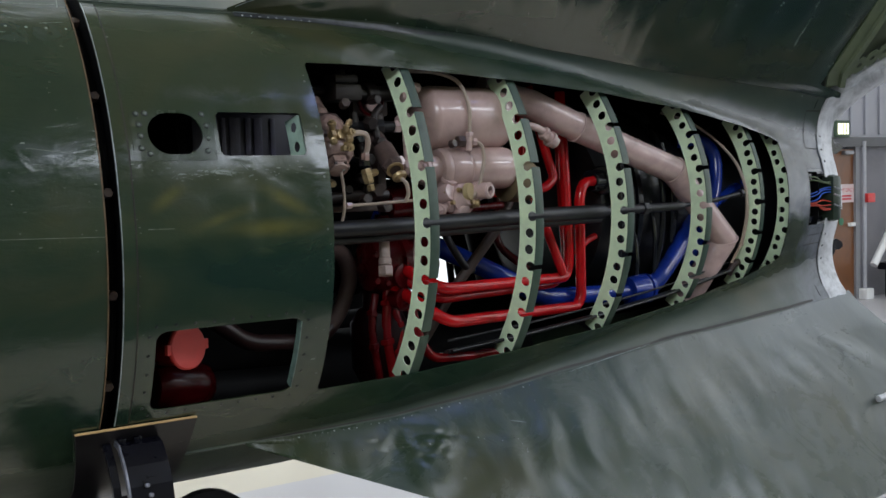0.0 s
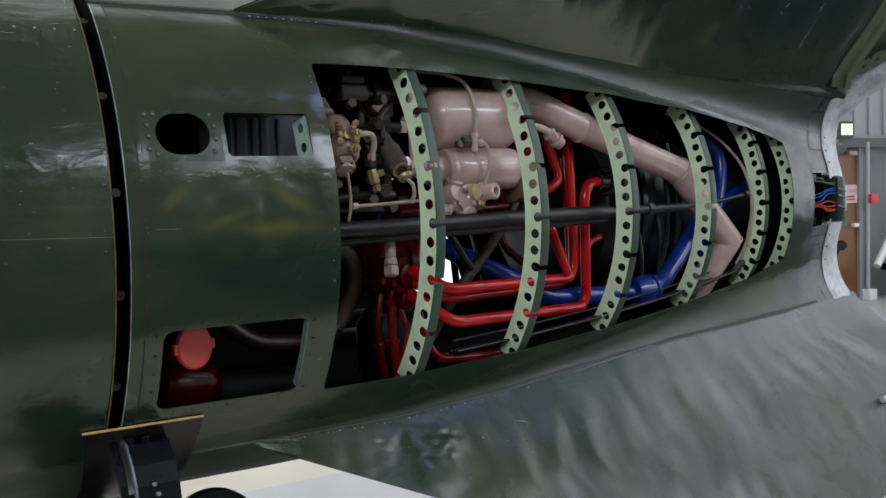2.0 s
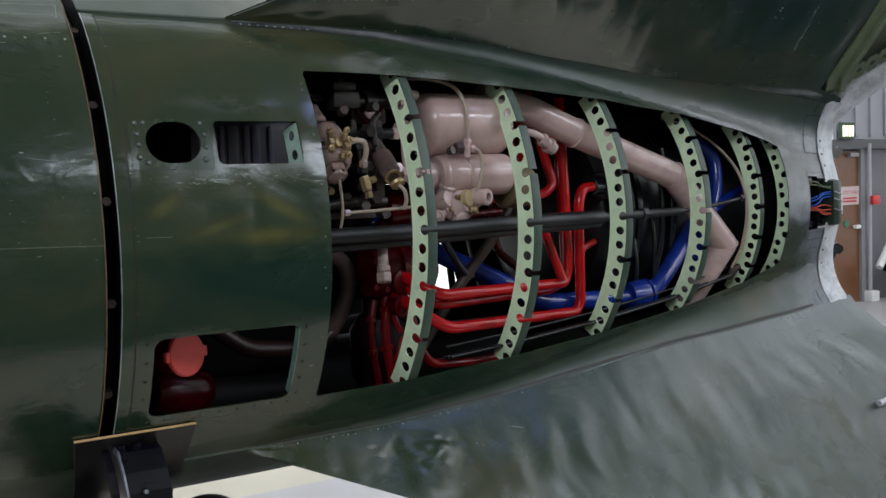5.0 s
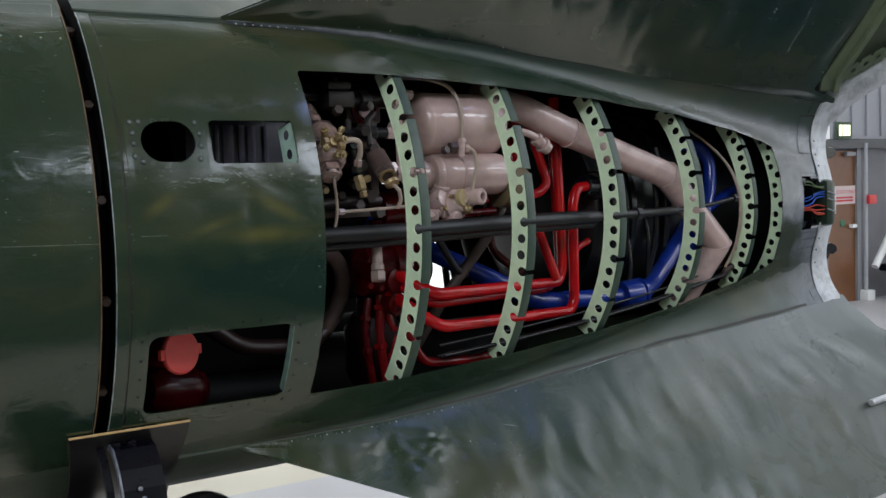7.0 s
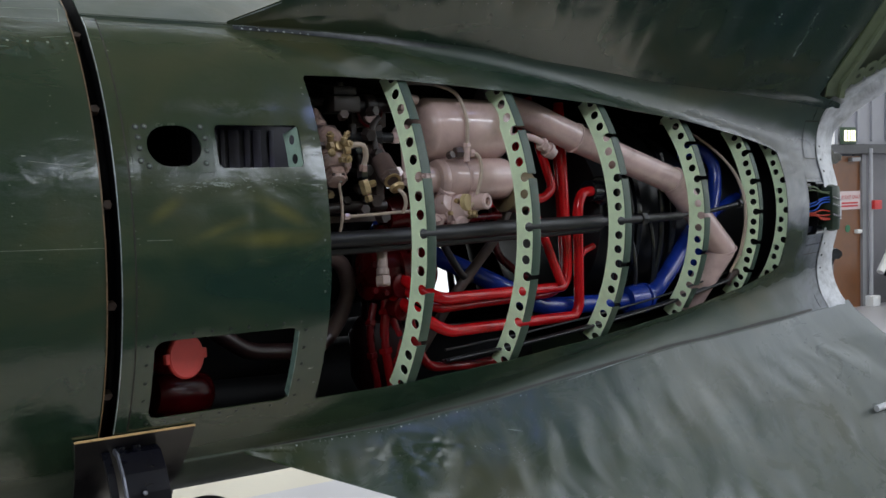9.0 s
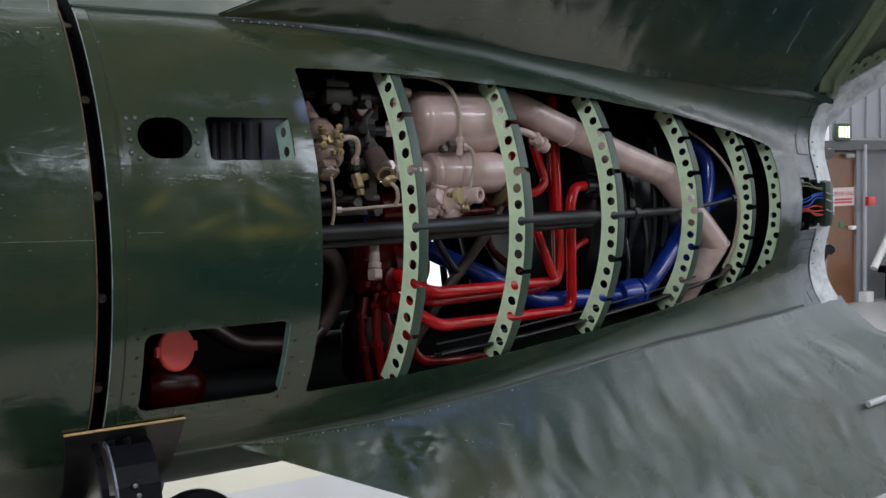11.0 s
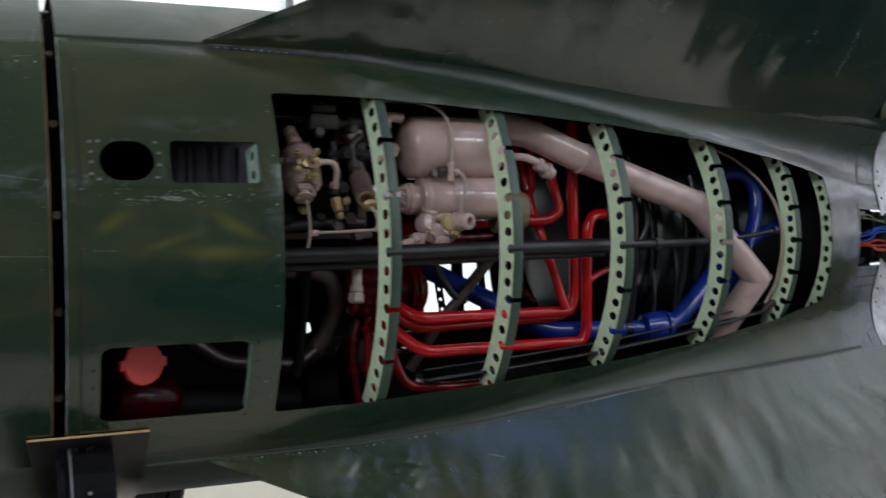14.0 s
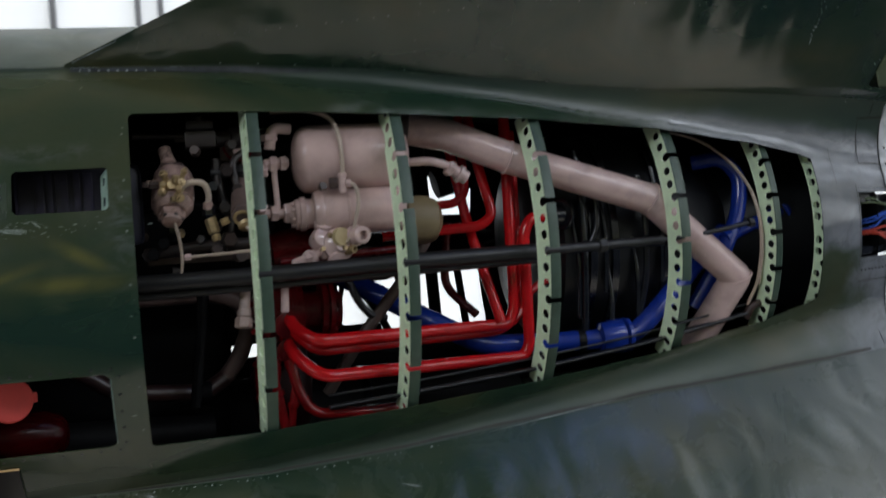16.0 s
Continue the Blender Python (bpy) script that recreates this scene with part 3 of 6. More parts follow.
frame_plate = solid(part("access_frame", patch(0.052, 0.528, -36.0, -14.6, 0.0007, lambda x, a: round_box(x, a, 0.086, 0.492, -33.6, -16.8, 0.028), 110, 76), PAINT, rocket, "riveted frame round the lower access opening"), 0.0012)
for i in range(9):
    rivet(0.085 + i * 0.051, -15.7, 0.0056, frame_plate, BOLTDARK, 0.0007)
    rivet(0.085 + i * 0.051, -34.7, 0.0056, frame_plate, BOLTDARK, 0.0007)
for i in range(5):
    rivet(0.068, -17.5 - i * 3.8, 0.0056, frame_plate, BOLTDARK, 0.0007)
    rivet(0.511, -17.5 - i * 3.8, 0.0056, frame_plate, BOLTDARK, 0.0007)
bm = bmesh.new()
rim_a = []
for lift in (0.003, -0.022):
    ring = []
    for k in range(5):
        a = -17.6 - k * 3.8
        ring.append(bm.verts.new(polar(0.4915, a, 0.825 + lift)))
    rim_a.append(ring)
for k in range(4):
    bm.faces.new((rim_a[0][k], rim_a[0][k + 1], rim_a[1][k + 1], rim_a[1][k]))
solid(part("lip", bm, plain("worn_teal_edge_paint", (0.13, 0.20, 0.17), 0.35, 0, 0.5, 30), frame_plate, "pale turned-in lip"), 0.003)

# pierced bracket inside the rectangular window
TEAL = plain("dull_teal_primer", (0.33, 0.46, 0.38), 0.45, 0, 0.25, 20)
bm = bmesh.new()
for k in range(2):
    c = 16.5 + 4.1 * k
    sq, ci = [], []
    for i in range(16):
        t = i * math.tau / 16
        cx, cy = math.cos(t), math.sin(t)
        mm = max(abs(cx), abs(cy))
        for ring_of, fx, fy in ((sq, cx / mm, cy / mm), (ci, cx * 0.42, cy * 0.52)):
            ring_of.append(bm.verts.new(polar(0.5185 - 0.010 * (1 - fx), c + fy * 2.05, 0.797 + fx * 0.024)))
    for i in range(16):
        j = (i + 1) % 16
        bm.faces.new((sq[i], sq[j], ci[j], ci[i]))
bmesh.ops.remove_doubles(bm, verts=bm.verts, dist=0.0004)
solid(part("window_bracket", bm, TEAL, rocket, "pale green pierced bracket in the small window", False), 0.003, 0)

for i in range(7):
    rivet(0.562, -30 + i * 10, 0.0045, rocket, DULL)
for i in range(14):
    rivet(0.44 + i * 0.034, -47.2 + i * 0.15, 0.0028, rocket, DULL)
# worn flange along the root of the upper fin, with a row of pale rivets at its front
rows = [[polar(x, bay_limit(x, FIN) - d, section(x, FIN, bay_limit(x, FIN) - d) + 0.0022) for d in (0.15 + k * (1.1 + 0.25 * noise.noise((x * 14, 0.5, 0.2))), 0.15 + k * 0.55, 0.15)] for x, k in [(0.425 + 0.0125 * i, min(1, (62 - i) / 24)) for i in range(61)]]
seam_rows = [[polar(x, -bay_limit(x, FIN) + d, section(x, FIN, bay_limit(x, FIN) - d) + 0.0012) for d in (0.08, 0.26 + 0.10 * noise.noise((x * 9, 0.1, 0.4)))] for x in [0.44 + 0.02 * i for i in range(131)]]
part("root_seam", clipped_grid(seam_rows, [[1.0] * 2 for r in seam_rows]), SEAM, rocket, "dirty seam along the lower fin root")
flange_strip = part("root_flange", clipped_grid(rows, [[1.0] * 3 for r in rows]), plain("worn_grey_flange_paint", (0.038, 0.043, 0.046), 0.32, 0, 0.7, 30), rocket, "worn grey flange along the fin root")
for i in range(9):
    x = 0.452 + i * 0.026
    rivet(x, bay_limit(x, FIN) - 0.75, 0.0042, flange_strip, CHIP, 0.0028)
for i in range(11):
    rivet(3.025 + i * 0.012, 14.2, 0.003, rocket, BLACK)
    rivet(3.025 + i * 0.012, -14.2, 0.003, rocket, BLACK)

# the rear ring that closes the shell between the fins
OLIVE = plain("olive_green_primer", (0.12, 0.15, 0.082), 0.45, 0, 0.25, 10)
RING = plain("grey_white_worn_paint", (0.58, 0.59, 0.61), 0.35, 0, 0.45, 14)


def ring_mesh(mid, half):
    rows = []
    for x, dr in ((3.150, 0.0045), (3.152, 0.007), (3.195, 0.007), (3.205, 0.003), (3.265, 0.002), (3.285, -0.006), (3.288, -0.03)):
        lim = bay_limit(min(x, 3.2), half)
        rows.append([polar(x, mid + lim * j / 40, section(x, half, lim * j / 40) + dr) for j in range(-40, 41)])
    return rows


for mid, half, lo, hi in ((0, FIN, 0, 30), (0, FIN, 50, 80), (180, FIN, 0, 80), (90, 90 - FIN, 0, 80), (270, 90 - FIN, 0, 80)):
    rows = [r[lo:hi + 1] for r in ring_mesh(mid, half)]
    solid(part("rear_ring", clipped_grid(rows, [[1.0] * len(r) for r in rows]), RING, rocket, "pale worn ring at the tail's end"), 0.004)
for a in (-30, -24, -18, 18, 24, 30):
    rivet(3.172, a, 0.006, rocket, BLACK, 0.007)
for x0, x1, a0, a1 in ((3.052, 3.148, 24.2, 24.5), (3.052, 3.055, 24.5, 37.5), (3.052, 3.148, 37.5, 37.8), (3.012, 3.015, -15.5, 15.5), (3.146, 3.149, 14, 40), (3.146, 3.149, -38, -14), (3.015, 3.148, -22.3, -22.0), (2.93, 2.932, 16, 30)):
    part("panel_line", patch(x0, x1, a0, a1, 0.0024, lambda x, a: 1.0, 4, 8), SEAM, rocket, "dirty panel joint")

# bay in the rear of each upper fin: spar and pierced rib
def fin_point(deg, x, u, v):
    a = radians(deg)
    return Vector((x, 0, AX)) + Vector((0, -math.cos(a), math.sin(a))) * u + Vector((0, math.sin(a), math.cos(a))) * -v * (1 if deg > 0 else -1)


bm = bmesh.new()
cols = []
for i in range(13):
    u = 0.725 + 0.80 * i / 12
    k = 0.114 - 0.112 * (max(0, u - 0.67) / 0.768) ** 1.7
    cols.append([bm.verts.new(fin_point(FIN, te(u, True) + dx, u, max(0.004, k - v))) for dx, v in ((0.001, 0.002), (0.003, 0.010), (0.010, 0.016), (0.090, 0.016), (0.095, 0.003), (0.126, 0.003), (0.130, 0.02))])
for p, q in zip(cols, cols[1:]):
    for j in range(6):
        bm.faces.new((p[j], p[j + 1], q[j + 1], q[j]))
solid(part("fin_spar", bm, OLIVE, rocket, "olive-green channel spar along the fin's open rear"), 0.004, 0)
bm = bmesh.new()
rows = []
for i in range(13):
    u = 0.62 + 0.46 * i / 12
    x1 = float(np.interp(u, [0.60, 0.70, 0.782, 0.876, 0.985, 1.10], [3.20, 3.255, 3.346, 3.448, 3.60, 3.78]))
    rows.append([bm.verts.new(fin_point(FIN, x, u, 0.045)) for x in (3.10, x1 + 0.03)])
for p, q in zip(rows, rows[1:]):
    bm.faces.new((p[0], p[1], q[1], q[0]))
# Darker olive than the spar: shade inside the fin is put into it
solid(part("fin_inner_sheet", bm, plain("shaded_olive_primer", (0.06, 0.075, 0.042), 0.6, 0, 0.3, 10), rocket, "olive-green inner sheet of the fin"), 0.003, 0)
# edging that sweeps back along the root, with a pierced rib behind it
INNER = ((3.20, 0.55), (3.214, 0.641), (3.255, 0.700), (3.346, 0.782), (3.448, 0.876), (3.60, 0.985), (3.78, 1.10))
OUTER = ((3.30, 0.50), (3.352, 0.60), (3.375, 0.655), (3.441, 0.724), (3.528, 0.795), (3.66, 0.90), (3.83, 1.03))


def along(line, s):
    k = [i / (len(line) - 1) for i in range(len(line))]
    return float(np.interp(s, k, [q[0] for q in line])), float(np.interp(s, k, [q[1] for q in line]))


bm = bmesh.new()
rows = []
for i in range(31):
    (x0, u0), (x1, u1) = along(INNER, i / 30), along(OUTER, i / 30)
    rows.append([bm.verts.new(fin_point(FIN, x0, u0, 0.02)), bm.verts.new(fin_point(FIN, x0, u0, 0.104)), bm.verts.new(fin_point(FIN, (x0 + x1) / 2, (u0 + u1) / 2, 0.116)), bm.verts.new(fin_point(FIN, x1, u1, 0.104)), bm.verts.new(fin_point(FIN, x1 + 0.004, u1, 0.04))])
for p, q in zip(rows, rows[1:]):
    for j in range(4):
        bm.faces.new((p[j], p[j + 1], q[j + 1], q[j]))
solid(part("rear_edge", bm, RING, rocket, "pale curved rear edging of the fin root"), 0.004, 0)
bm = bmesh.new()
for k in range(9):
    sq, ci = [], []
    for i in range(12):
        t = i * math.tau / 12
        cx, cy = math.cos(t), math.sin(t)
        mm = max(abs(cx), abs(cy))
        for ring_of, fx, fy in ((sq, cx / mm, cy / mm), (ci, cx * 0.42, cy * 0.30)):
            e, f = (k - 1 + fx / 2) * 0.0665, fy * 0.042
            ring_of.append(bm.verts.new(fin_point(FIN, 3.278 + 0.80 * e - 0.6 * f, 0.818 + 0.60 * e + 0.8 * f, 0.072)))
    for i in range(12):
        j = (i + 1) % 12
        bm.faces.new((sq[i], sq[j], ci[j], ci[i]))
bmesh.ops.remove_doubles(bm, verts=bm.verts, dist=0.0005)
solid(part("fin_rib", bm, OLIVE, rocket, "pierced olive-green rib in the fin's open rear", False), 0.003, 0)
# Dark discs laid on the spar paint the shade of its holes
for x, u in ((3.11, 0.81), (3.12, 0.87), (3.135, 0.95)):
    part("spar_hole_disc", capped(fin_point(FIN, x, u, 0.094 - 0.112 * ((u - 0.67) / 0.768) ** 1.7), fin_point(FIN, 0, 0, 1) - fin_point(FIN, 0, 0, 0), [(0, 0.019), (0.003, 0.019), (0.0032, 0.016)], 20), FLANGE, rocket)
part("hinge_rod", tube([fin_point(-FIN, 3.06, 1.165, 0.075), fin_point(-FIN, 3.45, 1.145, 0.105)], 0.014, 0.01, 12), RING, rocket, "grey hinge rod on the lower fin")

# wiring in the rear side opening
# Near-black plate paints the shade at the back of the opening
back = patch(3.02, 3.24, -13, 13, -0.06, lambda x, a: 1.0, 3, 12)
part("wiring_recess", back, DARK, rocket, "near-black back plate, painted as the shade in the rear opening")
for a in (10.6, -10.6):
    solid(part("recess_strip", patch(3.022, 3.20, a - 1.6, a + 1.6, -0.018, lambda x, a: 1.0, 4, 3), BLACK, rocket), 0.004)
conn = part("connector_block", box((3.160, -0.545, AX - 0.105), (3.225, -0.46, AX + 0.100), 0.026), CHIPPED, rocket, "grey-green connector block with plugged wires")
part("connector_plate", box((3.222, -0.53, AX - 0.055), (3.243, -0.47, AX + 0.055), 0.004), RING, conn, "pale grey cover plate")
for i in range(4):
    for z in (-0.03, 0.015, 0.045):
        part("pin", capped(A3(3.166 + 0.014 * i, -0.544, z - 0.004 * i), (0, -1, 0), [(0, 0.004), (0.006, 0.004)], 8), STEEL, conn)
part("square_patch", patch(3.055, 3.145, 24.5, 37.5, 0.0018, lambda x, a: 1.0, 4, 14), PAINT, rocket, "thin grey-white square patch on the skin")
# Lower row: black discs standing in for small dark slots
for i in range(8):
    rivet(3.03 + i * 0.016, -17.6, 0.0045, rocket, BLACK)
    rivet(3.03 + i * 0.016, 17.2, 0.0022, rocket, BLACK)
for sgn in (1, -1):
    bm = bmesh.new()
    outline = [(3.235, 0.165), (3.275, 0.165), (3.30, 0.195), (3.335, 0.192), (3.372, 0.208), (3.378, 0.228), (3.35, 0.243), (3.325, 0.240), (3.30, 0.275), (3.235, 0.285)]
    ends = [[bm.verts.new(A3(x, y, sgn * z)) for x, z in outline] for y in (-0.435, -0.365)]
    for i in range(len(outline)):
        j = (i + 1) % len(outline)
        bm.faces.new((ends[0][i], ends[0][j], ends[1][j], ends[1][i]))
    bm.faces.new(ends[0])
    bm.faces.new(ends[1][::-1])
    bmesh.ops.recalc_face_normals(bm, faces=bm.faces)
    part("vane_bracket", bm, BLACK, rocket, "dark stepped vane bracket at the tail", False)
WBLUE = plain("blue_wire", (0.02, 0.09, 0.45), 0.4)
WRED = plain("red_wire", (0.50, 0.045, 0.02), 0.4)
WGREEN = plain("olive_wire", (0.12, 0.16, 0.08), 0.5)
random.seed(5)
for i, (z0, z1, mt) in enumerate(((0.0, 0.030, WBLUE), (-0.02, 0.018, WBLUE), (0.01, 0.042, WBLUE), (-0.03, -0.018, WRED), (-0.035, -0.03, WRED), (-0.028, -0.045, WRED), (-0.04, -0.055, WRED), (0.07, 0.06, WGREEN), (0.085, 0.075, WGREEN))):
    y = -0.50
    part("wire", tube([A3(3.03, y + 0.03, z0), A3(3.08, y - 0.005 - random.random() * 0.02, z0 + 0.01), A3(3.13, y - 0.01, z1 + random.uniform(-0.012, 0.012)), A3(3.18, y - 0.035, z1 + random.uniform(-0.006, 0.006))], 0.0032, 0.03, 8), mt, conn)

# pale scratched lines and old rivets on the paint
MARKS = ((-0.40, 1.4, -0.036, 0.75, 0.0009), (0.067, 1.64, 0.162, 1.49, 0.0009), (0.098, 46.9, 0.370, 47.4, 0.0010), (-0.30, 49.4, -0.052, 50.6, 0.0016), (-0.052, 50.7, -0.061, 46.3, 0.0016),
         (-0.30, 46.5, -0.064, 47.2, 0.0014), (-0.118, 41.5, -0.054, 42.2, 0.0014), (-0.30, 38.6, -0.20, 38.8, 0.0012), (-0.20, 16.0, -0.06, 14.6, 0.0008), (0.42, 40.0, 0.46, 42.5, 0.0012), (0.325, 12.9, 0.345, 11.6, 0.0020))
for x0, a0, x1, a1, w in MARKS:
    L = math.hypot(x1 - x0, (a1 - a0) * 0.0144)
    nx, na = (a1 - a0) * 0.0144 / L * w, -(x1 - x0) / L * w / 0.0144
    bm = bmesh.new()
    rows = []
    for i in range(13):
        s = i / 12
        x, a = x0 + (x1 - x0) * s, a0 + (a1 - a0) * s
        k = 0.55 + 0.45 * noise.noise((x * 60, a * 3, 0.3))
        rows.append([bm.verts.new(polar(x - nx * k, a - na * k, 0.8256)), bm.verts.new(polar(x + nx * k, a + na * k, 0.8256))])
    for p, q in zip(rows, rows[1:]):
        bm.faces.new((p[0], p[1], q[1], q[0]))
    part("paint_line", bm, PALE, rocket)
for i in range(9):
    part("rivet", turned(polar(-0.44 + i * 0.048, 40.4, 0.8248), polar(0, 40.4, 1) - Vector((0, 0, AX)), [(0, 0.004), (0.001, 0.003), (0.0014, 0)], 8), PALE, rocket)


# rivet rows and scratches on the near fins
SCRATCH = plain("pale_scratch", (0.32, 0.36, 0.36), 0.45, 0, 0.5, 60)
DOT = plain("green_rivet_paint", (0.085, 0.098, 0.088), 0.35, 0, 0.6, 50)
bm = turned((0, 0, 0), (0, 0, 1), [(0, 0.0042), (0.0012, 0.0030), (0.0016, 0)], 7)
rivet_mesh = bpy.data.meshes.new("rivet")
bm.to_mesh(rivet_mesh)
rivet_mesh.materials.append(DOT)
random.seed(11)
for deg in (FIN, -FIN):
    a = radians(deg)
    nrm = Vector((0, math.sin(a), math.cos(a))) * (-1 if deg > 0 else 1)
    turn = nrm.to_track_quat("Z", "X").to_matrix().to_4x4()
    spots = [(x, 0.80 + 0.04 * i) for x in (1.43, 1.92, 2.30, 2.52, 2.76, 2.95) for i in range(18)] + [(0.62 + 0.045 * i, 0.70 + fin_tip(0.62 + 0.045 * i) * 0.22) for i in range(54)]
    for x, u in spots:
        if u > fin_tip(x) - 0.03 or random.random() < 0.12:
            continue
        o = new("rivet", rivet_mesh)
        o.parent = fins[deg]
        o.matrix_basis = Matrix.Translation(fin_at(deg, x + random.uniform(-0.003, 0.003), u, -0.0002)) @ turn @ Matrix.Scale(random.uniform(0.5, 0.9), 4)
chip_mesh = bpy.data.meshes.new("worn_rivet")
bm = turned((0, 0, 0), (0, 0, 1), [(0, 0.0042), (0.0010, 0.0030), (0.0013, 0)], 7)
bm.to_mesh(chip_mesh)
chip_mesh.materials.append(CHIP)
for deg in (FIN, -FIN):
    a = radians(deg)
    turn = (Vector((0, math.sin(a), math.cos(a))) * (-1 if deg > 0 else 1)).to_track_quat("Z", "X").to_matrix().to_4x4()
    spots = ([(0.50 + 0.024 * i, 0.010) for i in range(40)] + [(1.16 + 0.014 * i, 0.135 + 0.006 * i) for i in range(8)] + [(1.30 + 0.004 * i, 0.17 + 0.010 * i) for i in range(7)] if deg < 0 else [(0.85 + 0.11 * i, 0.004) for i in range(9)])
    lines = ((2.476, 0.90, 2.58, 1.10, 16), (2.756, 0.766, 2.768, 1.10, 26), (2.989, 0.67, 3.09, 0.95, 22), (2.534, 0.763, 3.05, 0.712, 24)) if deg > 0 else ()
    rows = [(x0 + (x1 - x0) * i / n, u0 + (u1 - u0) * i / n) for x0, u0, x1, u1, n in lines for i in range(n)]
    for x, u in [(x, math.sqrt((skin_r(x) + fillet(x)[0]) ** 2 - (fillet(x)[1] + fillet(x)[0]) ** 2) + du) for x, du in spots] + rows:
        if u > fin_tip(x) - 0.008 or random.random() < 0.25:
            continue
        o = new("worn_rivet", chip_mesh)
        o.parent = fins[deg]
        o.matrix_basis = Matrix.Translation(fin_at(deg, x + random.uniform(-0.006, 0.006), u + random.uniform(-0.002, 0.002), 0.0002)) @ turn @ Matrix.Scale(random.uniform(0.25, 0.75), 4)
for deg, x0, u0, x1, u1, w in ((FIN, 0.425, 0.829, 0.52, 0.8285, 0.0028), (FIN, 0.53, 0.829, 0.66, 0.8275, 0.0016), (FIN, 0.43, 0.844, 0.56, 0.914, 0.0016), (FIN, 0.70, 0.834, 0.78, 0.831, 0.0012), (FIN, 2.467, 0.765, 2.474, 0.945, 0.0026), (FIN, 2.476, 0.95, 2.50, 1.03, 0.0012), (FIN, 2.756, 0.77, 2.764, 0.93, 0.0009), (FIN, 3.0, 0.70, 3.03, 0.78, 0.0012), (FIN, 2.19, 0.725, 2.20, 0.83, 0.0009), (FIN, 2.993, 0.615, 2.98, 0.655, 0.0016), (FIN, 2.534, 0.763, 2.80, 0.738, 0.0007),
                               (-FIN, 1.60, 0.80, 2.05, 0.745, 0.0010), (-FIN, 1.30, 0.93, 1.36, 0.95, 0.0016), (-FIN, 1.45, 1.0, 1.44, 1.05, 0.0012)):
    bm = bmesh.new()
    rows = []
    L = math.hypot(x1 - x0, u1 - u0)
    for i in range(25):
        s = i / 24
        x, u = x0 + (x1 - x0) * s, u0 + (u1 - u0) * s
        k = w * (0.35 + 0.65 * abs(math.sin(s * 3.0)) + 0.5 * noise.noise((x * 80, u * 80, 0.7)))
        dx, du = (u1 - u0) / L * k, -(x1 - x0) / L * k
        rows.append([bm.verts.new(fin_at(deg, x - dx, u - du, 0.0007)), bm.verts.new(fin_at(deg, x + dx, u + du, 0.0007))])
    for p, q in zip(rows, rows[1:]):
        bm.faces.new((p[0], p[1], q[1], q[0]))
    part("scratch", bm, SCRATCH, fins[deg])


# small chips where the paint has come off
random.seed(23)
chips = [(random.uniform(-0.50, -0.045), random.gauss(14, 11)) for _ in range(64)] + [(random.uniform(-0.50, -0.045), random.gauss(42, 4)) for _ in range(8)]
chips += [(random.gauss(0.17, 0.08), random.gauss(12.2, 0.9)) for _ in range(22)] + [(random.gauss(0.37, 0.09), random.gauss(11.4, 0.7)) for _ in range(26)]
chips += [(random.gauss(0.045, 0.006), random.uniform(-30, 45)) for _ in range(10)] + [(random.gauss(0.552, 0.012), random.uniform(-30, 33)) for _ in range(8)]
chips += [(random.uniform(0.42, 1.2), 0) for _ in range(16)]
for n, (x, a) in enumerate(chips):
    if n >= len(chips) - 16:
        a = 46.9 - 1.4 * (x - 0.42) + random.uniform(-0.4, 0.4)
    size = random.uniform(0.0007, 0.0026) * (0.8 if x < 0 else 1)
    long = random.uniform(1.2, 4.5)
    bm = bmesh.new()
    ring = []
    for i in range(7):
        t = i * math.tau / 7
        k = size * random.uniform(0.5, 1.0)
        px, pa = x + k * long * math.cos(t), a + k * math.sin(t) / 0.0144
        ring.append(bm.verts.new(polar(px, pa, section(px, FIN, pa) + (dent(px, pa) if px > 0 else 0) + 0.0007)))
    bm.faces.new(ring)
    part("paint_chip", bm, random.choice((PALE, DULL, DULL, DULL)), rocket)


# ---- what fills the bay ----
def cyl(name, a, b, r, mat, parent, label="", seg=24, edge=0.004):
    a, b = Vector(a), Vector(b)
    L = (b - a).length
    e = min(edge, r * 0.4, L * 0.3)
    return part(name, capped(a, b - a, [(0, r - e), (e, r), (L - e, r), (L, r - e)], seg), mat, parent, label)


def nut(a, d, r, h, mat, parent, name="nut"):
    return part(name, hexnut(a, d, r, h), mat, parent, "", False)


def run(name, pts, r, mat, parent, bend=0.03, seg=12, label=""):
    return part(name, tube([A3(*q) for q in pts], r, bend, seg), mat, parent, label)


CHAMBER = plain("matt_black_chamber_paint", (0.006, 0.0065, 0.008), 0.42, 0, 0.4, 8)
chamber = thing("combustion_chamber", "large black combustion chamber inside the tail bay", "rocket engine")
part("chamber_shell", turned((1.90, 0, AX), (1, 0, 0), [(0, 0), (0, 0.16), (0.02, 0.30), (0.07, 0.375), (0.18, 0.40), (0.45, 0.395), (0.62, 0.33), (0.75, 0.25), (0.9, 0.27), (1.2, 0.36), (1.30, 0.38)], 72), CHAMBER, chamber)
for x, r in ((2.06, 0.402), (2.14, 0.405), (2.33, 0.402)):
    part("chamber_band", turned((x, 0, AX), (1, 0, 0), [(-0.014, r - 0.01), (-0.012, r + 0.010), (0.012, r + 0.010), (0.014, r - 0.01)], 72), BLACK, chamber)
cyl("pipe_boss", A3(1.885, -0.40, 0.107), A3(1.955, -0.385, 0.107), 0.042, BLACK, chamber, "black round pipe boss")
cyl("boss_ring", A3(1.945, -0.40, 0.107), A3(1.96, -0.39, 0.107), 0.055, BLACK, chamber)
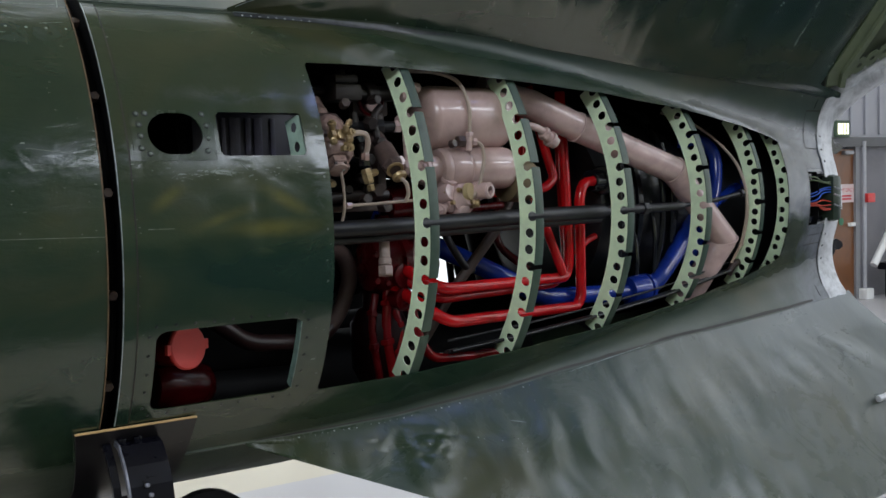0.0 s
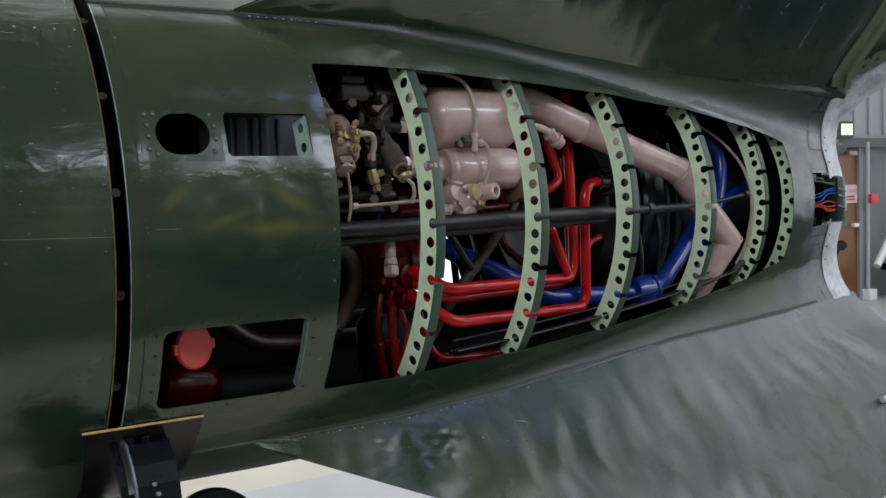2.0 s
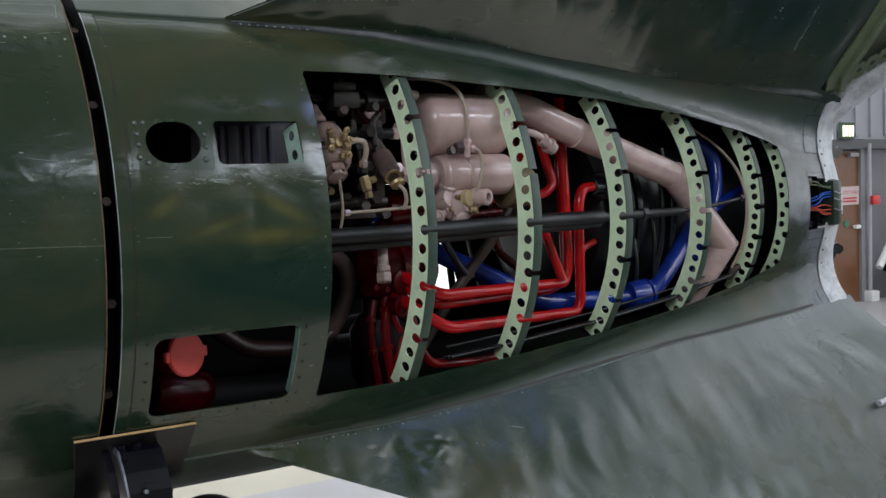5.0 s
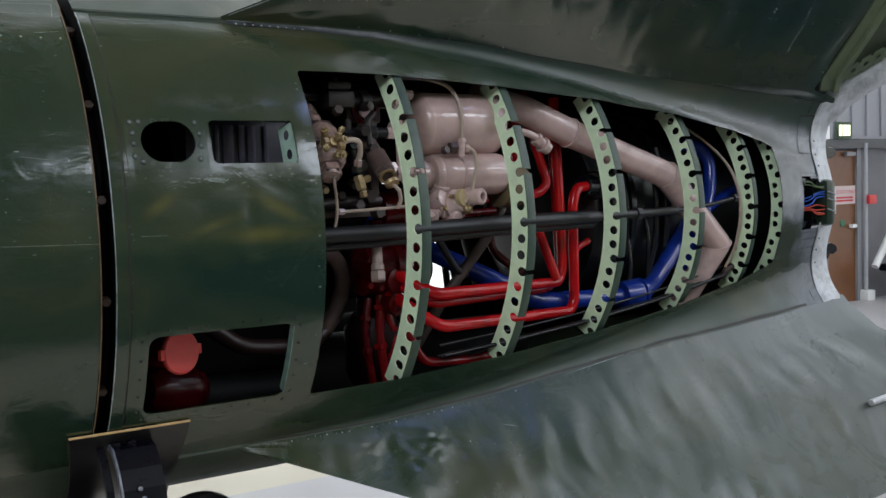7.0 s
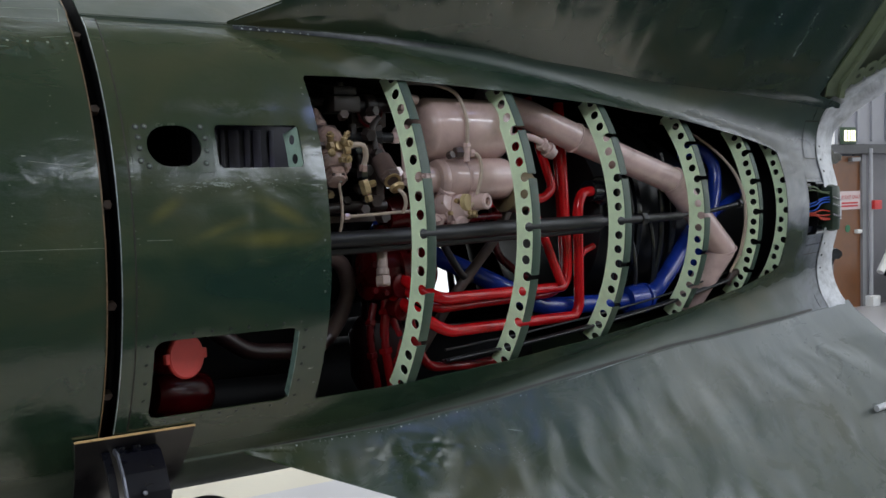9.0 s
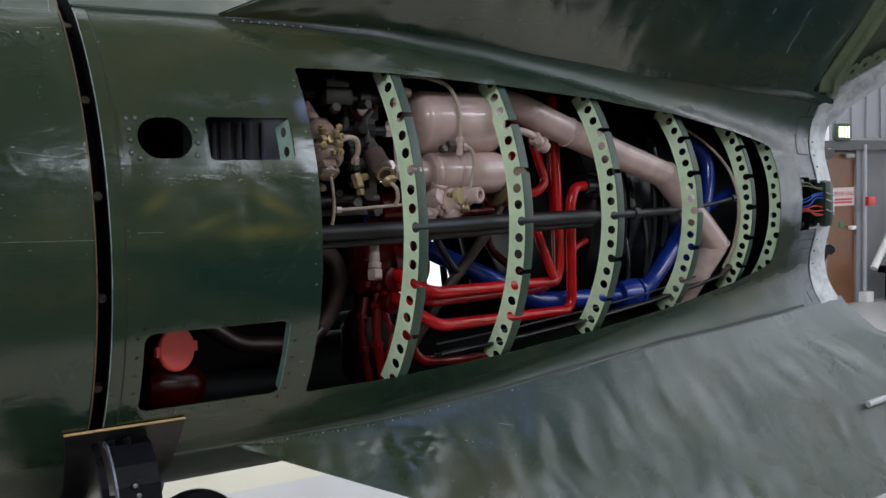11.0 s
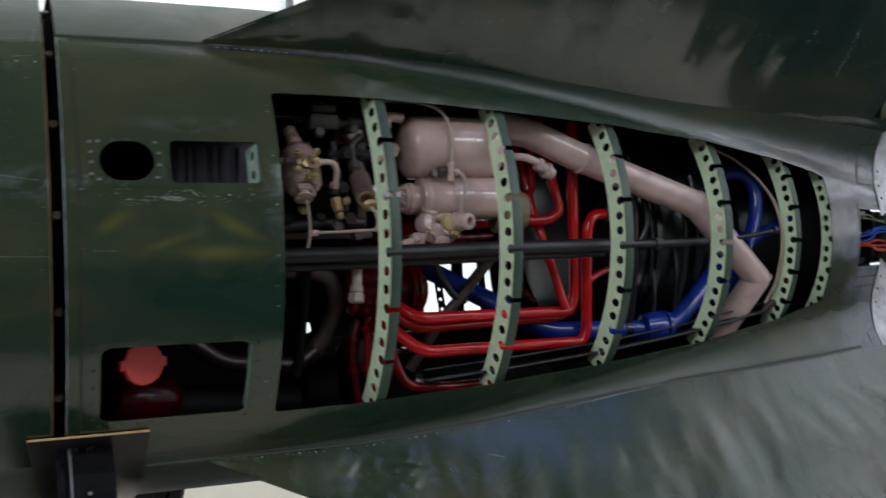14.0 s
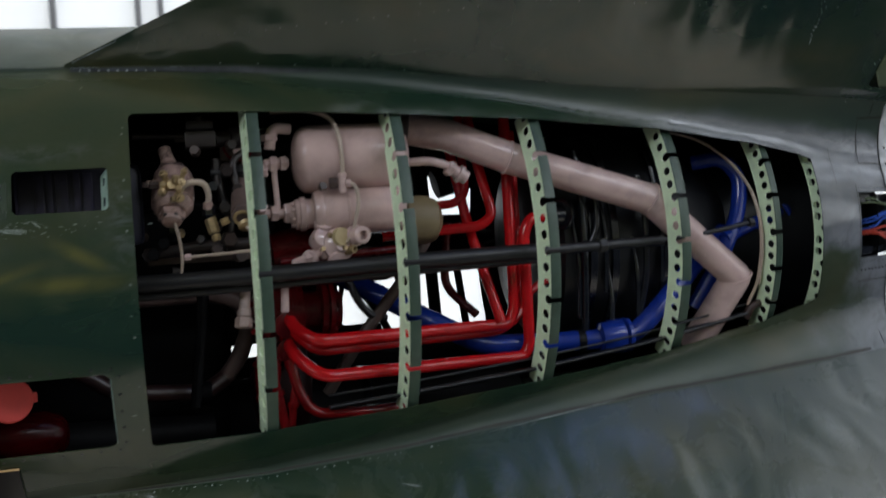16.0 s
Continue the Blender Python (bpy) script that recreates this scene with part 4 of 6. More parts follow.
run("chamber_riser", [(2.02, -0.36, 0.30), (2.02, -0.415, 0.18), (2.02, -0.425, -0.05), (2.014, -0.40, -0.34)], 0.0125, BLACK, chamber, 0.09)
run("chamber_riser", [(2.05, -0.37, 0.25), (2.075, -0.41, 0.16), (2.07, -0.425, 0.05), (2.03, -0.42, -0.02)], 0.011, BLACK, chamber, 0.09)
run("chamber_riser", [(2.245, -0.38, 0.22), (2.25, -0.425, 0.08), (2.245, -0.42, -0.12), (2.22, -0.40, -0.25)], 0.012, BLACK, chamber, 0.09)
for z, x in ((0.03, 2.09), (-0.1, 2.2), (-0.17, 2.1), (0.12, 2.02), (0.05, 2.30), (-0.05, 1.99)):
    run("chamber_line", [(x, -0.37, z + 0.2), (x + 0.015, -0.415, z), (x + 0.01, -0.40, z - 0.2)], 0.009, BLACK, chamber, 0.08)

bottle_a = thing("gas_bottle", "large pinkish-grey painted gas bottle strapped in the bay", "gas bottle", "gas bottles")
part("bottle_body", capped((1.035, -0.52, AX + 0.327), (1, 0, 0), [(0.006, 0.03), (0.009, 0.052), (0.016, 0.074), (0.025, 0.089), (0.036, 0.099), (0.048, 0.1038), (0.052, 0.1030), (0.056, 0.1045), (0.305, 0.1045), (0.335, 0.098), (0.36, 0.07), (0.37, 0.03)], 56), BOTTLE, bottle_a)
cyl("neck", A3(0.955, -0.555, 0.315), A3(1.03, -0.545, 0.32), 0.017, BOTTLE, bottle_a)
nut(A3(0.972, -0.555, 0.316), (1, 0, 0), 0.026, 0.022, BOTTLE, bottle_a)
nut(A3(1.004, -0.553, 0.317), (1, 0, 0), 0.024, 0.018, BOTTLE, bottle_a)
run("elbow", [(0.975, -0.56, 0.36), (0.985, -0.56, 0.425), (1.04, -0.545, 0.42)], 0.017, BOTTLE, bottle_a, 0.04)
nut(A3(0.976, -0.56, 0.385), (0, 0, 1), 0.025, 0.02, BOTTLE, bottle_a)
run("drop_line", [(0.985, -0.55, 0.30), (0.99, -0.55, 0.17)], 0.009, BOTTLE, bottle_a)

bottle_b = thing("gas_bottle", "smaller pinkish-grey painted gas bottle with a valve head", "gas bottle", "gas bottles")
part("bottle_body", capped((1.092, -0.555, AX + 0.160), (1, 0, 0), [(0, 0.050), (0.003, 0.064), (0.012, 0.069), (0.026, 0.071), (0.030, 0.069), (0.034, 0.071), (0.10, 0.071), (0.102, 0.073), (0.108, 0.073), (0.110, 0.071), (0.265, 0.071), (0.28, 0.068)], 56), BOTTLE, bottle_b)
part("bottle_end", capped((1.375, -0.55, AX + 0.122), (1, 0, -0.05), [(0, 0.070), (0.004, 0.076), (0.07, 0.076), (0.10, 0.064), (0.118, 0.03)], 48), plain("olive_brown_paint", (0.16, 0.12, 0.06), 0.5), bottle_b, "olive-brown painted end dome")
head = part("valve_head", capped((1.035, -0.555, AX + 0.160), (1, 0, 0), [(-0.012, 0.026), (0, 0.030), (0.002, 0.043), (0.006, 0.047), (0.016, 0.048), (0.018, 0.052), (0.034, 0.053), (0.037, 0.048), (0.046, 0.046), (0.058, 0.046)], 40), BOTTLE, bottle_b, "ribbed valve head")
for k in range(8):
    a = (k + 0.5) * math.tau / 8
    part("stud", hexnut(A3(1.026, -0.555 + 0.036 * math.cos(a), 0.160 + 0.036 * math.sin(a)), (1, 0, 0), 0.0065, 0.012), BOTTLE, head)
cyl("inlet", A3(0.93, -0.56, 0.170), A3(1.01, -0.548, 0.165), 0.016, BOTTLE, bottle_b)
nut(A3(0.965, -0.555, 0.168), (1, 0.1, 0), 0.026, 0.022, BOTTLE, bottle_b)
nut(A3(1.005, -0.55, 0.166), (1, 0.1, 0), 0.034, 0.03, BOTTLE, bottle_b)

line = thing("pressure_line", "thin cream tube looping from bottle to bottle", "pipe", "thin tubes")
run("tube_run", [(0.99, -0.50, 0.478), (1.10, -0.555, 0.475), (1.165, -0.60, 0.445), (1.183, -0.632, 0.36), (1.180, -0.628, 0.25)], 0.0065, TUBE, line, 0.05)
run("tube_loop", [(1.185, -0.628, 0.250), (1.215, -0.645, 0.238), (1.222, -0.65, 0.19), (1.198, -0.645, 0.09), (1.165, -0.64, 0.058)], 0.0060, TUBE, line, 0.03)
cyl("tee", A3(1.178, -0.626, 0.215), A3(1.180, -0.628, 0.275), 0.011, PINK, line)
nut(A3(1.180, -0.628, 0.262), (0, 0, 1), 0.014, 0.014, PINK, line)
nut(A3(1.190, -0.63, 0.246), (1, -0.3, -0.1), 0.013, 0.014, PINK, line)
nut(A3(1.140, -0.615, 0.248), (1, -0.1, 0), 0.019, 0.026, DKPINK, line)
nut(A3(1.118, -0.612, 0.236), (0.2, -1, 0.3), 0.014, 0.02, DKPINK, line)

valve = thing("reducing_valve", "cream and yellowish cast valve below the bottles", "valve", "valves")
part("valve_body", capped(A3(1.152, -0.585, 0.060), (0.25, -1, 0.1), [(0, 0.045), (0.01, 0.052), (0.035, 0.05), (0.045, 0.03), (0.06, 0.022)], 28), PINK, valve)
for o, d, prof in (((1.100, -0.575, 0.075), (0.3, -1, 0.3), [(0, 0.030), (0.03, 0.034), (0.046, 0.028), (0.050, 0.014)]), ((1.118, -0.585, 0.118), (0.1, -0.6, 0.8), [(-0.02, 0.026), (0.004, 0.026), (0.008, 0.030), (0.018, 0.030), (0.022, 0.018)]), ((1.142, -0.60, 0.030), (0.3, -1, -0.5), [(-0.01, 0.026), (0.02, 0.024), (0.024, 0.028), (0.034, 0.026), (0.037, 0.012)]), ((1.080, -0.59, 0.030), (-0.7, -0.8, -0.2), [(-0.02, 0.022), (0.012, 0.022), (0.014, 0.026), (0.024, 0.024), (0.027, 0.01)])):
    part("valve_lobe", capped(A3(*o), d, prof, 24), PINK, valve)
for o in ((1.128, -0.628, 0.092), (1.105, -0.625, 0.052), (1.170, -0.640, 0.052), (1.086, -0.610, 0.085)):
    nut(A3(*o), (0.3, -1, 0.1), 0.008, 0.012, BRASS, valve, "valve_screw")
part("boss", capped(A3(1.158, -0.633, 0.085), (0.5, -1, 0.1), [(0, 0.026), (0.004, 0.029), (0.018, 0.027), (0.02, 0.0)], 24), plain("yellowed_cream_paint", (0.44, 0.34, 0.17), 0.45), valve, "yellowed round boss")
cyl("spout", A3(1.12, -0.60, 0.045), A3(1.015, -0.605, 0.012), 0.014, PINK, valve)
nut(A3(1.075, -0.602, 0.032), (-1, 0, -0.3), 0.022, 0.02, PINK, valve)
nut(A3(1.12, -0.60, 0.05), (-1, 0, -0.3), 0.028, 0.022, PINK, valve)

plug = thing("pipe_plug", "pinkish-grey threaded plug facing out of the bay", "fitting", "plugs")
part("plug_body", capped(A3(1.195, -0.59, 0.086), (0.35, -1, 0.02), [(0, 0.022), (0.03, 0.024), (0.031, 0.032), (0.045, 0.032), (0.046, 0.027), (0.085, 0.027), (0.09, 0.022), (0.09, 0.014), (0.07, 0.013)], 28), PINK, plug)
plug2 = thing("pipe_plug", "small brass-coloured plug beneath the bottles", "fitting", "plugs")
part("plug_body", capped(A3(1.160, -0.60, 0.046), (0.9, -1, 0.02), [(0, 0.011), (0.03, 0.012), (0.03, 0.016), (0.042, 0.016), (0.043, 0.013), (0.06, 0.013), (0.06, 0.007), (0.05, 0.007)], 20), BRASS, plug2)

coup = thing("pipe_coupling", "pinkish-grey tube with a hexagonal coupling at its end", "fitting")
run("tube_run", [(1.36, -0.56, 0.300), (1.46, -0.60, 0.300), (1.51, -0.59, 0.285), (1.545, -0.575, 0.265)], 0.013, PINK, coup, 0.03)
nut(A3(1.515, -0.588, 0.280), (1, 0.25, -0.7), 0.024, 0.022, PINK, coup)
part("collar", capped(A3(1.535, -0.58, 0.268), (1, 0.1, -0.62), [(0, 0.019), (0.018, 0.02), (0.018, 0.028), (0.03, 0.028), (0.031, 0.022), (0.05, 0.022), (0.05, 0.013), (0.04, 0.013)], 20), PINK, coup)

duct = thing("steam_duct", "pinkish-grey painted duct with two bends", "pipe")
pts = [A3(1.36, -0.44, 0.43), A3(1.55, -0.475, 0.385), A3(1.742, -0.497, 0.303), A3(2.235, -0.492, 0.140), A3(2.565, -0.455, -0.150), A3(2.43, -0.36, -0.40)]
part("duct_run", tube(pts, 0.052, 0.010, 36), PINK, duct)
for i in (2, 3, 4):
    d = (pts[i + 1] - pts[i - 1]).normalized()
    part("weld_bead", turned(pts[i] - d * 0.004, d, [(0, 0.0515), (0.002, 0.0565), (0.006, 0.0565), (0.008, 0.0515)], 36), PINK, duct)
part("duct_flange", capped(A3(1.40, -0.449, 0.425), (1, -0.1, -0.12), [(0, 0.068), (0.004, 0.072), (0.02, 0.072), (0.024, 0.068)], 36), DKPINK, duct)

# Red enamel with the bay's shade put into it, for the dimmer pipes
DEEPRED = plain("shaded_red_enamel", (0.20, 0.004, 0.006), 0.2, 0, 0.4, 12)
for pts, r, mat, lab in (
    ([(0.99, -0.42, -0.13), (1.02, -0.56, -0.19), (1.07, -0.620, -0.222), (1.735, -0.425, -0.246), (1.757, -0.421, -0.20), (1.760, -0.42, -0.10), (1.775, -0.37, 0.44)], 0.0195, RED, "bright red bent pipe"),
    ([(0.99, -0.42, -0.15), (1.03, -0.52, -0.22), (1.08, -0.57, -0.258), (1.72, -0.39, -0.270), (1.805, -0.35, -0.22), (1.815, -0.30, 0.40)], 0.017, RED, "dull red bent pipe behind its neighbour"),
    ([(0.99, -0.44, -0.22), (1.01, -0.57, -0.27), (1.075, -0.635, -0.328), (1.775, -0.441, -0.357), (1.798, -0.440, -0.32), (1.800, -0.440, 0.05), (1.825, -0.436, 0.100), (1.90, -0.41, 0.107)], 0.0195, RED, "bright red bent pipe"),
    ([(1.33, -0.40, 0.072), (1.66, -0.415, 0.085), (1.705, -0.412, 0.12), (1.672, -0.37, 0.30), (1.66, -0.33, 0.46)], 0.017, RED, "bright red bent pipe"),
    ([(1.38, -0.32, 0.155), (1.60, -0.33, 0.165), (1.64, -0.32, 0.20), (1.64, -0.28, 0.46)], 0.015, RED, "dark red bent pipe"),
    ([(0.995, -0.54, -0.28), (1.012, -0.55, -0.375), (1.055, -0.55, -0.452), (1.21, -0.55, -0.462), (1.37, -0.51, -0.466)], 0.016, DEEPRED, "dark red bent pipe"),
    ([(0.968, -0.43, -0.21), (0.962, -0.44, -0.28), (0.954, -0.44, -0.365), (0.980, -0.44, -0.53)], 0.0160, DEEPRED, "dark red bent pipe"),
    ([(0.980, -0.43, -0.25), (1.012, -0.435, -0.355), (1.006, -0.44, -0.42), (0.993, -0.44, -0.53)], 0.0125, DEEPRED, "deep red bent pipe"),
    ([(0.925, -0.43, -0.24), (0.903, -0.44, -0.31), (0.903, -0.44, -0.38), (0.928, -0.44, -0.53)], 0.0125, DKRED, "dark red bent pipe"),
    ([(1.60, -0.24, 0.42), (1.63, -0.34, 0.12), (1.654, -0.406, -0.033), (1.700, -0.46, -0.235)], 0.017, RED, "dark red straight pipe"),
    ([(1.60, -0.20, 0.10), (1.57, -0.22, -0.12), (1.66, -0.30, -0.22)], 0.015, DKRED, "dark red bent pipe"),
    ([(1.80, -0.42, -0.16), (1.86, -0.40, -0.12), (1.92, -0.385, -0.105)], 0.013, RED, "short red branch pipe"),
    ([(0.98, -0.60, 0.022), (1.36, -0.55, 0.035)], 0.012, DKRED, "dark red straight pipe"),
):
    p = thing("red_pipe", lab + " in the engine bay", "pipe", "red pipes")
    run("pipe_run", pts, r, mat, p, 0.055, 18)
    if pts[-1][2] == -0.53:
        d = Vector(pts[2]) - Vector(pts[3])
        nut(A3(*pts[2]) - d * 0.25, d, r * 1.55, 0.020, mat, p, "union_nut")
        nut(A3(*pts[1]), Vector(pts[0]) - Vector(pts[1]), r * 1.5, 0.018, mat, p, "union_nut")

b = thing("blue_pipe", "blue painted pipe with a collared joint along the bay", "pipe", "blue pipes")
run("pipe_run", [(1.12, -0.08, 0.0), (1.51, -0.36, -0.235), (1.66, -0.375, -0.318), (1.90, -0.385, -0.328), (2.06, -0.410, -0.330), (2.19, -0.415, -0.322), (2.31, -0.40, -0.225), (2.45, -0.37, -0.10), (2.62, -0.28, 0.0)], 0.035, BLUE, b, 0.05, 24)
part("collar", capped(A3(2.055, -0.412, -0.326), (1, 0.0, 0.03), [(0, 0.03), (0.005, 0.052), (0.06, 0.060), (0.085, 0.060), (0.09, 0.042), (0.094, 0.042), (0.098, 0.060), (0.112, 0.058), (0.118, 0.03)], 32), BLUE, b, "bulging blue pipe collar")
part("clamp", turned(A3(1.985, -0.398, -0.329), (1, -0.15, -0.01), [(0, 0.034), (0.001, 0.040), (0.024, 0.040), (0.025, 0.034)], 24), BLACK, b, "black clamp band")
b = thing("blue_pipe", "blue painted pipe bending upward behind the duct", "pipe", "blue pipes")
run("pipe_run", [(2.46, -0.33, -0.26), (2.58, -0.36, -0.06), (2.66, -0.33, 0.08), (2.68, -0.31, 0.20), (2.63, -0.28, 0.27), (2.54, -0.22, 0.26)], 0.028, BLUE, b, 0.06, 20)
b = thing("blue_pipe", "short blue painted pipe stub", "pipe", "blue pipes")
run("pipe_run", [(2.58, -0.36, -0.02), (2.74, -0.31, 0.03), (2.92, -0.24, 0.07)], 0.024, BLUE, b, 0.05, 20)
cyl("cap", A3(2.87, -0.265, 0.055), A3(2.95, -0.23, 0.075), 0.036, BLUE, b)

hose = thing("black_hose", "long black hose run through the ribs", "hose")
run("hose_run", [(0.42, -0.64, -0.012), (0.9, -0.665, -0.010), (1.32, -0.635, -0.004), (1.80, -0.567, -0.004)], 0.0255, RUBBER, hose, 0.1, 18)
run("hose_twin", [(0.42, -0.62, -0.050), (0.9, -0.64, -0.042), (1.32, -0.61, -0.034), (1.80, -0.55, -0.030)], 0.014, RUBBER, hose, 0.1, 12)
run("hose_slim", [(1.77, -0.572, -0.004), (2.02, -0.540, -0.003), (2.27, -0.505, -0.002)], 0.0165, RUBBER, hose, 0.1, 16)
run("hose_tail", [(2.25, -0.507, -0.002), (2.42, -0.515, 0.010), (2.60, -0.52, 0.038)], 0.0085, RUBBER, hose, 0.1, 10)
nut(A3(2.02, -0.54, -0.003), (1, 0.1, 0), 0.024, 0.03, RUBBER, hose)
nut(A3(2.585, -0.52, 0.036), (1, 0, 0.1), 0.016, 0.02, RUBBER, hose)

# Red taken almost to black for the casing in deepest shade
MAROON = plain("deep_shade_red_paint", (0.008, 0.0005, 0.0008), 0.45, 0, 0.5, 9)
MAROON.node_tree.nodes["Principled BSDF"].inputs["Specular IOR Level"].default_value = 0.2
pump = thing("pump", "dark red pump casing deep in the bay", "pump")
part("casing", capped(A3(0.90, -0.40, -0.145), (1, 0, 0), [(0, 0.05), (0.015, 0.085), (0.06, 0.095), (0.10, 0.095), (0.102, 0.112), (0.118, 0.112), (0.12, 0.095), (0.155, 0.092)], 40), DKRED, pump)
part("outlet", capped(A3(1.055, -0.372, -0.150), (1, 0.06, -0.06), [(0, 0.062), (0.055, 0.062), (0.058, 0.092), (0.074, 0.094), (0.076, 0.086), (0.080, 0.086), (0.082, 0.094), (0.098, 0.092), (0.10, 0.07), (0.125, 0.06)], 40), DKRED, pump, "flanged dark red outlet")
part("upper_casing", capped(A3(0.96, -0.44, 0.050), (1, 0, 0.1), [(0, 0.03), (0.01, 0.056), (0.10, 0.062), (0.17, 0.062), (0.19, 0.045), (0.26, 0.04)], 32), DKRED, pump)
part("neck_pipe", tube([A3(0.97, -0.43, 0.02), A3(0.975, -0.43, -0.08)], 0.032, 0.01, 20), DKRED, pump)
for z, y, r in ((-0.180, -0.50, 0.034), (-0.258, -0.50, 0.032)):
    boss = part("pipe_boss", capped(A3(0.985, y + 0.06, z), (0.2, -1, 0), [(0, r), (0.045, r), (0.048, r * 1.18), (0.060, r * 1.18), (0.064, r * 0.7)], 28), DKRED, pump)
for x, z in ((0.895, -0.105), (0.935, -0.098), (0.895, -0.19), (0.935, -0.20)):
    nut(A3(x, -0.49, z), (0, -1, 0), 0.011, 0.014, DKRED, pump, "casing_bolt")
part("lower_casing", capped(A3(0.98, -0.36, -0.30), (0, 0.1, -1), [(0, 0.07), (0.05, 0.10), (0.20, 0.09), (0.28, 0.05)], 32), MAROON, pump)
# Added block; hides the bright far opening behind the pump
part("daylight_block", box((0.925, -0.385, AX - 0.32), (1.065, -0.335, AX - 0.19), 0.012), MAROON, pump, "added dark red block that stops daylight from the far side")
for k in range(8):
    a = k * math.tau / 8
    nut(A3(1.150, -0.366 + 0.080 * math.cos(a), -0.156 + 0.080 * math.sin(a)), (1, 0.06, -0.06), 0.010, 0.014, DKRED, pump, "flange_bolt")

# Added near-black tank shapes; they stand in for the bay's darkness
tank = thing("tank", "added near-black tank shape that fills the front of the bay with dark", "tank")
part("backing_shell", capped((0.22, 0.16, AX + 0.14), (1, 0, 0), [(0, 0.15), (0.04, 0.30), (0.14, 0.40), (0.62, 0.40), (0.74, 0.33), (0.80, 0.16)], 48), DARK, tank)
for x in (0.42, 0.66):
    part("backing_band", turned((x, 0.16, AX + 0.14), (1, 0, 0), [(0, 0.398), (0.002, 0.406), (0.03, 0.406), (0.032, 0.398)], 48), BLACK, tank)
low = thing("tank", "added near-black lower tank shape under the machinery", "tank")
part("backing_shell", capped((0.2, 0.15, AX - 0.60), (1, 0, 0), [(0, 0.1), (0.03, 0.17), (1.7, 0.17), (1.73, 0.1)], 40), DARK, low)
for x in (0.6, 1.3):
    part("backing_band", turned((x, 0.15, AX - 0.60), (1, 0, 0), [(0, 0.168), (0.002, 0.176), (0.03, 0.176), (0.032, 0.168)], 40), BLACK, low)
mid = thing("tank", "added near-black cylindrical tank shape in the middle of the bay", "tank")
part("backing_shell", capped((0.1, 0.12, AX - 0.10), (1, 0, 0), [(0, 0.1), (0.03, 0.20), (1.03, 0.20), (1.08, 0.17), (1.10, 0.1)], 40), DARK, mid)
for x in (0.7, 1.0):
    part("backing_band", turned((x, 0.12, AX - 0.10), (1, 0, 0), [(0, 0.198), (0.002, 0.206), (0.03, 0.206), (0.032, 0.198)], 40), BLACK, mid)
# Added panel; it stops daylight from the far opening
part("backing_panel", box((0.18, -0.21, AX - 0.60), (0.815, -0.19, AX - 0.08), 0.004), DARK, mid, "added near-black panel that blocks daylight in front of the tank")
# Unseen closure, added to keep the front of the bay dark
bulk = thing("bulkhead", "unseen black bulkhead, added to close the front of the tail bay", "bulkhead")
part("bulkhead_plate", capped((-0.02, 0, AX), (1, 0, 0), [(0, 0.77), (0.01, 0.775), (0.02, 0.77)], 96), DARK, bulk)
# Added plate across the tail keeps light from leaking into the bay
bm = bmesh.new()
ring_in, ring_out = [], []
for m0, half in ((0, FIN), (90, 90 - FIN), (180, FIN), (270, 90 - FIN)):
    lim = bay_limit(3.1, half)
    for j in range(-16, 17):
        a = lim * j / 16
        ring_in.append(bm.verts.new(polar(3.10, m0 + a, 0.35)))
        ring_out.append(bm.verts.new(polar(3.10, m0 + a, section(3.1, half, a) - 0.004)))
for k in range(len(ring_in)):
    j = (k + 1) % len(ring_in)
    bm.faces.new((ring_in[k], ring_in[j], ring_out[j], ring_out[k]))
part("rear_light_stop", bm, DARK, bulk)

LOOPBROWN = plain("brown_tube_paint", (0.115, 0.075, 0.066), 0.4, 0, 0.4, 9)
LOOPBROWN.node_tree.nodes["Principled BSDF"].inputs["Specular IOR Level"].default_value = 0.25
# Dark copy of the tube's paint; shade on its lower run painted in
LOOPSHADE = plain("shaded_maroon_tube_paint", (0.030, 0.012, 0.011), 0.35, 0, 0.4, 9)
ring = thing("bent_tube", "pinkish-brown tube bent into a loop", "pipe")
run("tube_run", [(0.805, -0.33, -0.345), (0.85, -0.33, -0.29), (0.890, -0.33, -0.19), (0.868, -0.33, -0.105), (0.79, -0.34, -0.075), (0.40, -0.42, -0.066)], 0.027, LOOPBROWN, ring, 0.07, 20)
run("lower_run", [(0.30, -0.44, -0.22), (0.39, -0.43, -0.285), (0.48, -0.42, -0.352), (0.74, -0.35, -0.385), (0.806, -0.33, -0.344)], 0.0268, LOOPSHADE, ring, 0.07, 20, "lower run of the tube, painted darker as in shade")
part("clamp", turned(A3(0.735, -0.351, -0.074), (1, 0, 0), [(0, 0.024), (0.001, 0.034), (0.034, 0.034), (0.035, 0.024)], 24), DARK, ring)
part("clamp", turned(A3(0.725, -0.354, -0.384), (1, 0, 0), [(0, 0.024), (0.001, 0.034), (0.034, 0.034), (0.035, 0.024)], 24), DARK, ring)
part("strap", tube([A3(0.752, -0.455, -0.02), A3(0.742, -0.455, -0.16), A3(0.705, -0.455, -0.41)], 0.016, 0.05, 8), DARK, ring, "black retaining strap")

can = thing("filter_canister", "pinkish-grey canister with brass fittings hung in the bay", "valve", "valves")
AXIS = Vector((-0.07, -0.62, -0.78)).normalized()
FOOT = A3(0.692, -0.560, 0.312)
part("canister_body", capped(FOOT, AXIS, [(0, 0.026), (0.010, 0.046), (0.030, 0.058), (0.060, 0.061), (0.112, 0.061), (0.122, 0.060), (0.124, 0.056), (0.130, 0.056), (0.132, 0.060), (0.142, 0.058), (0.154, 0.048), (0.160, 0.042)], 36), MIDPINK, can)
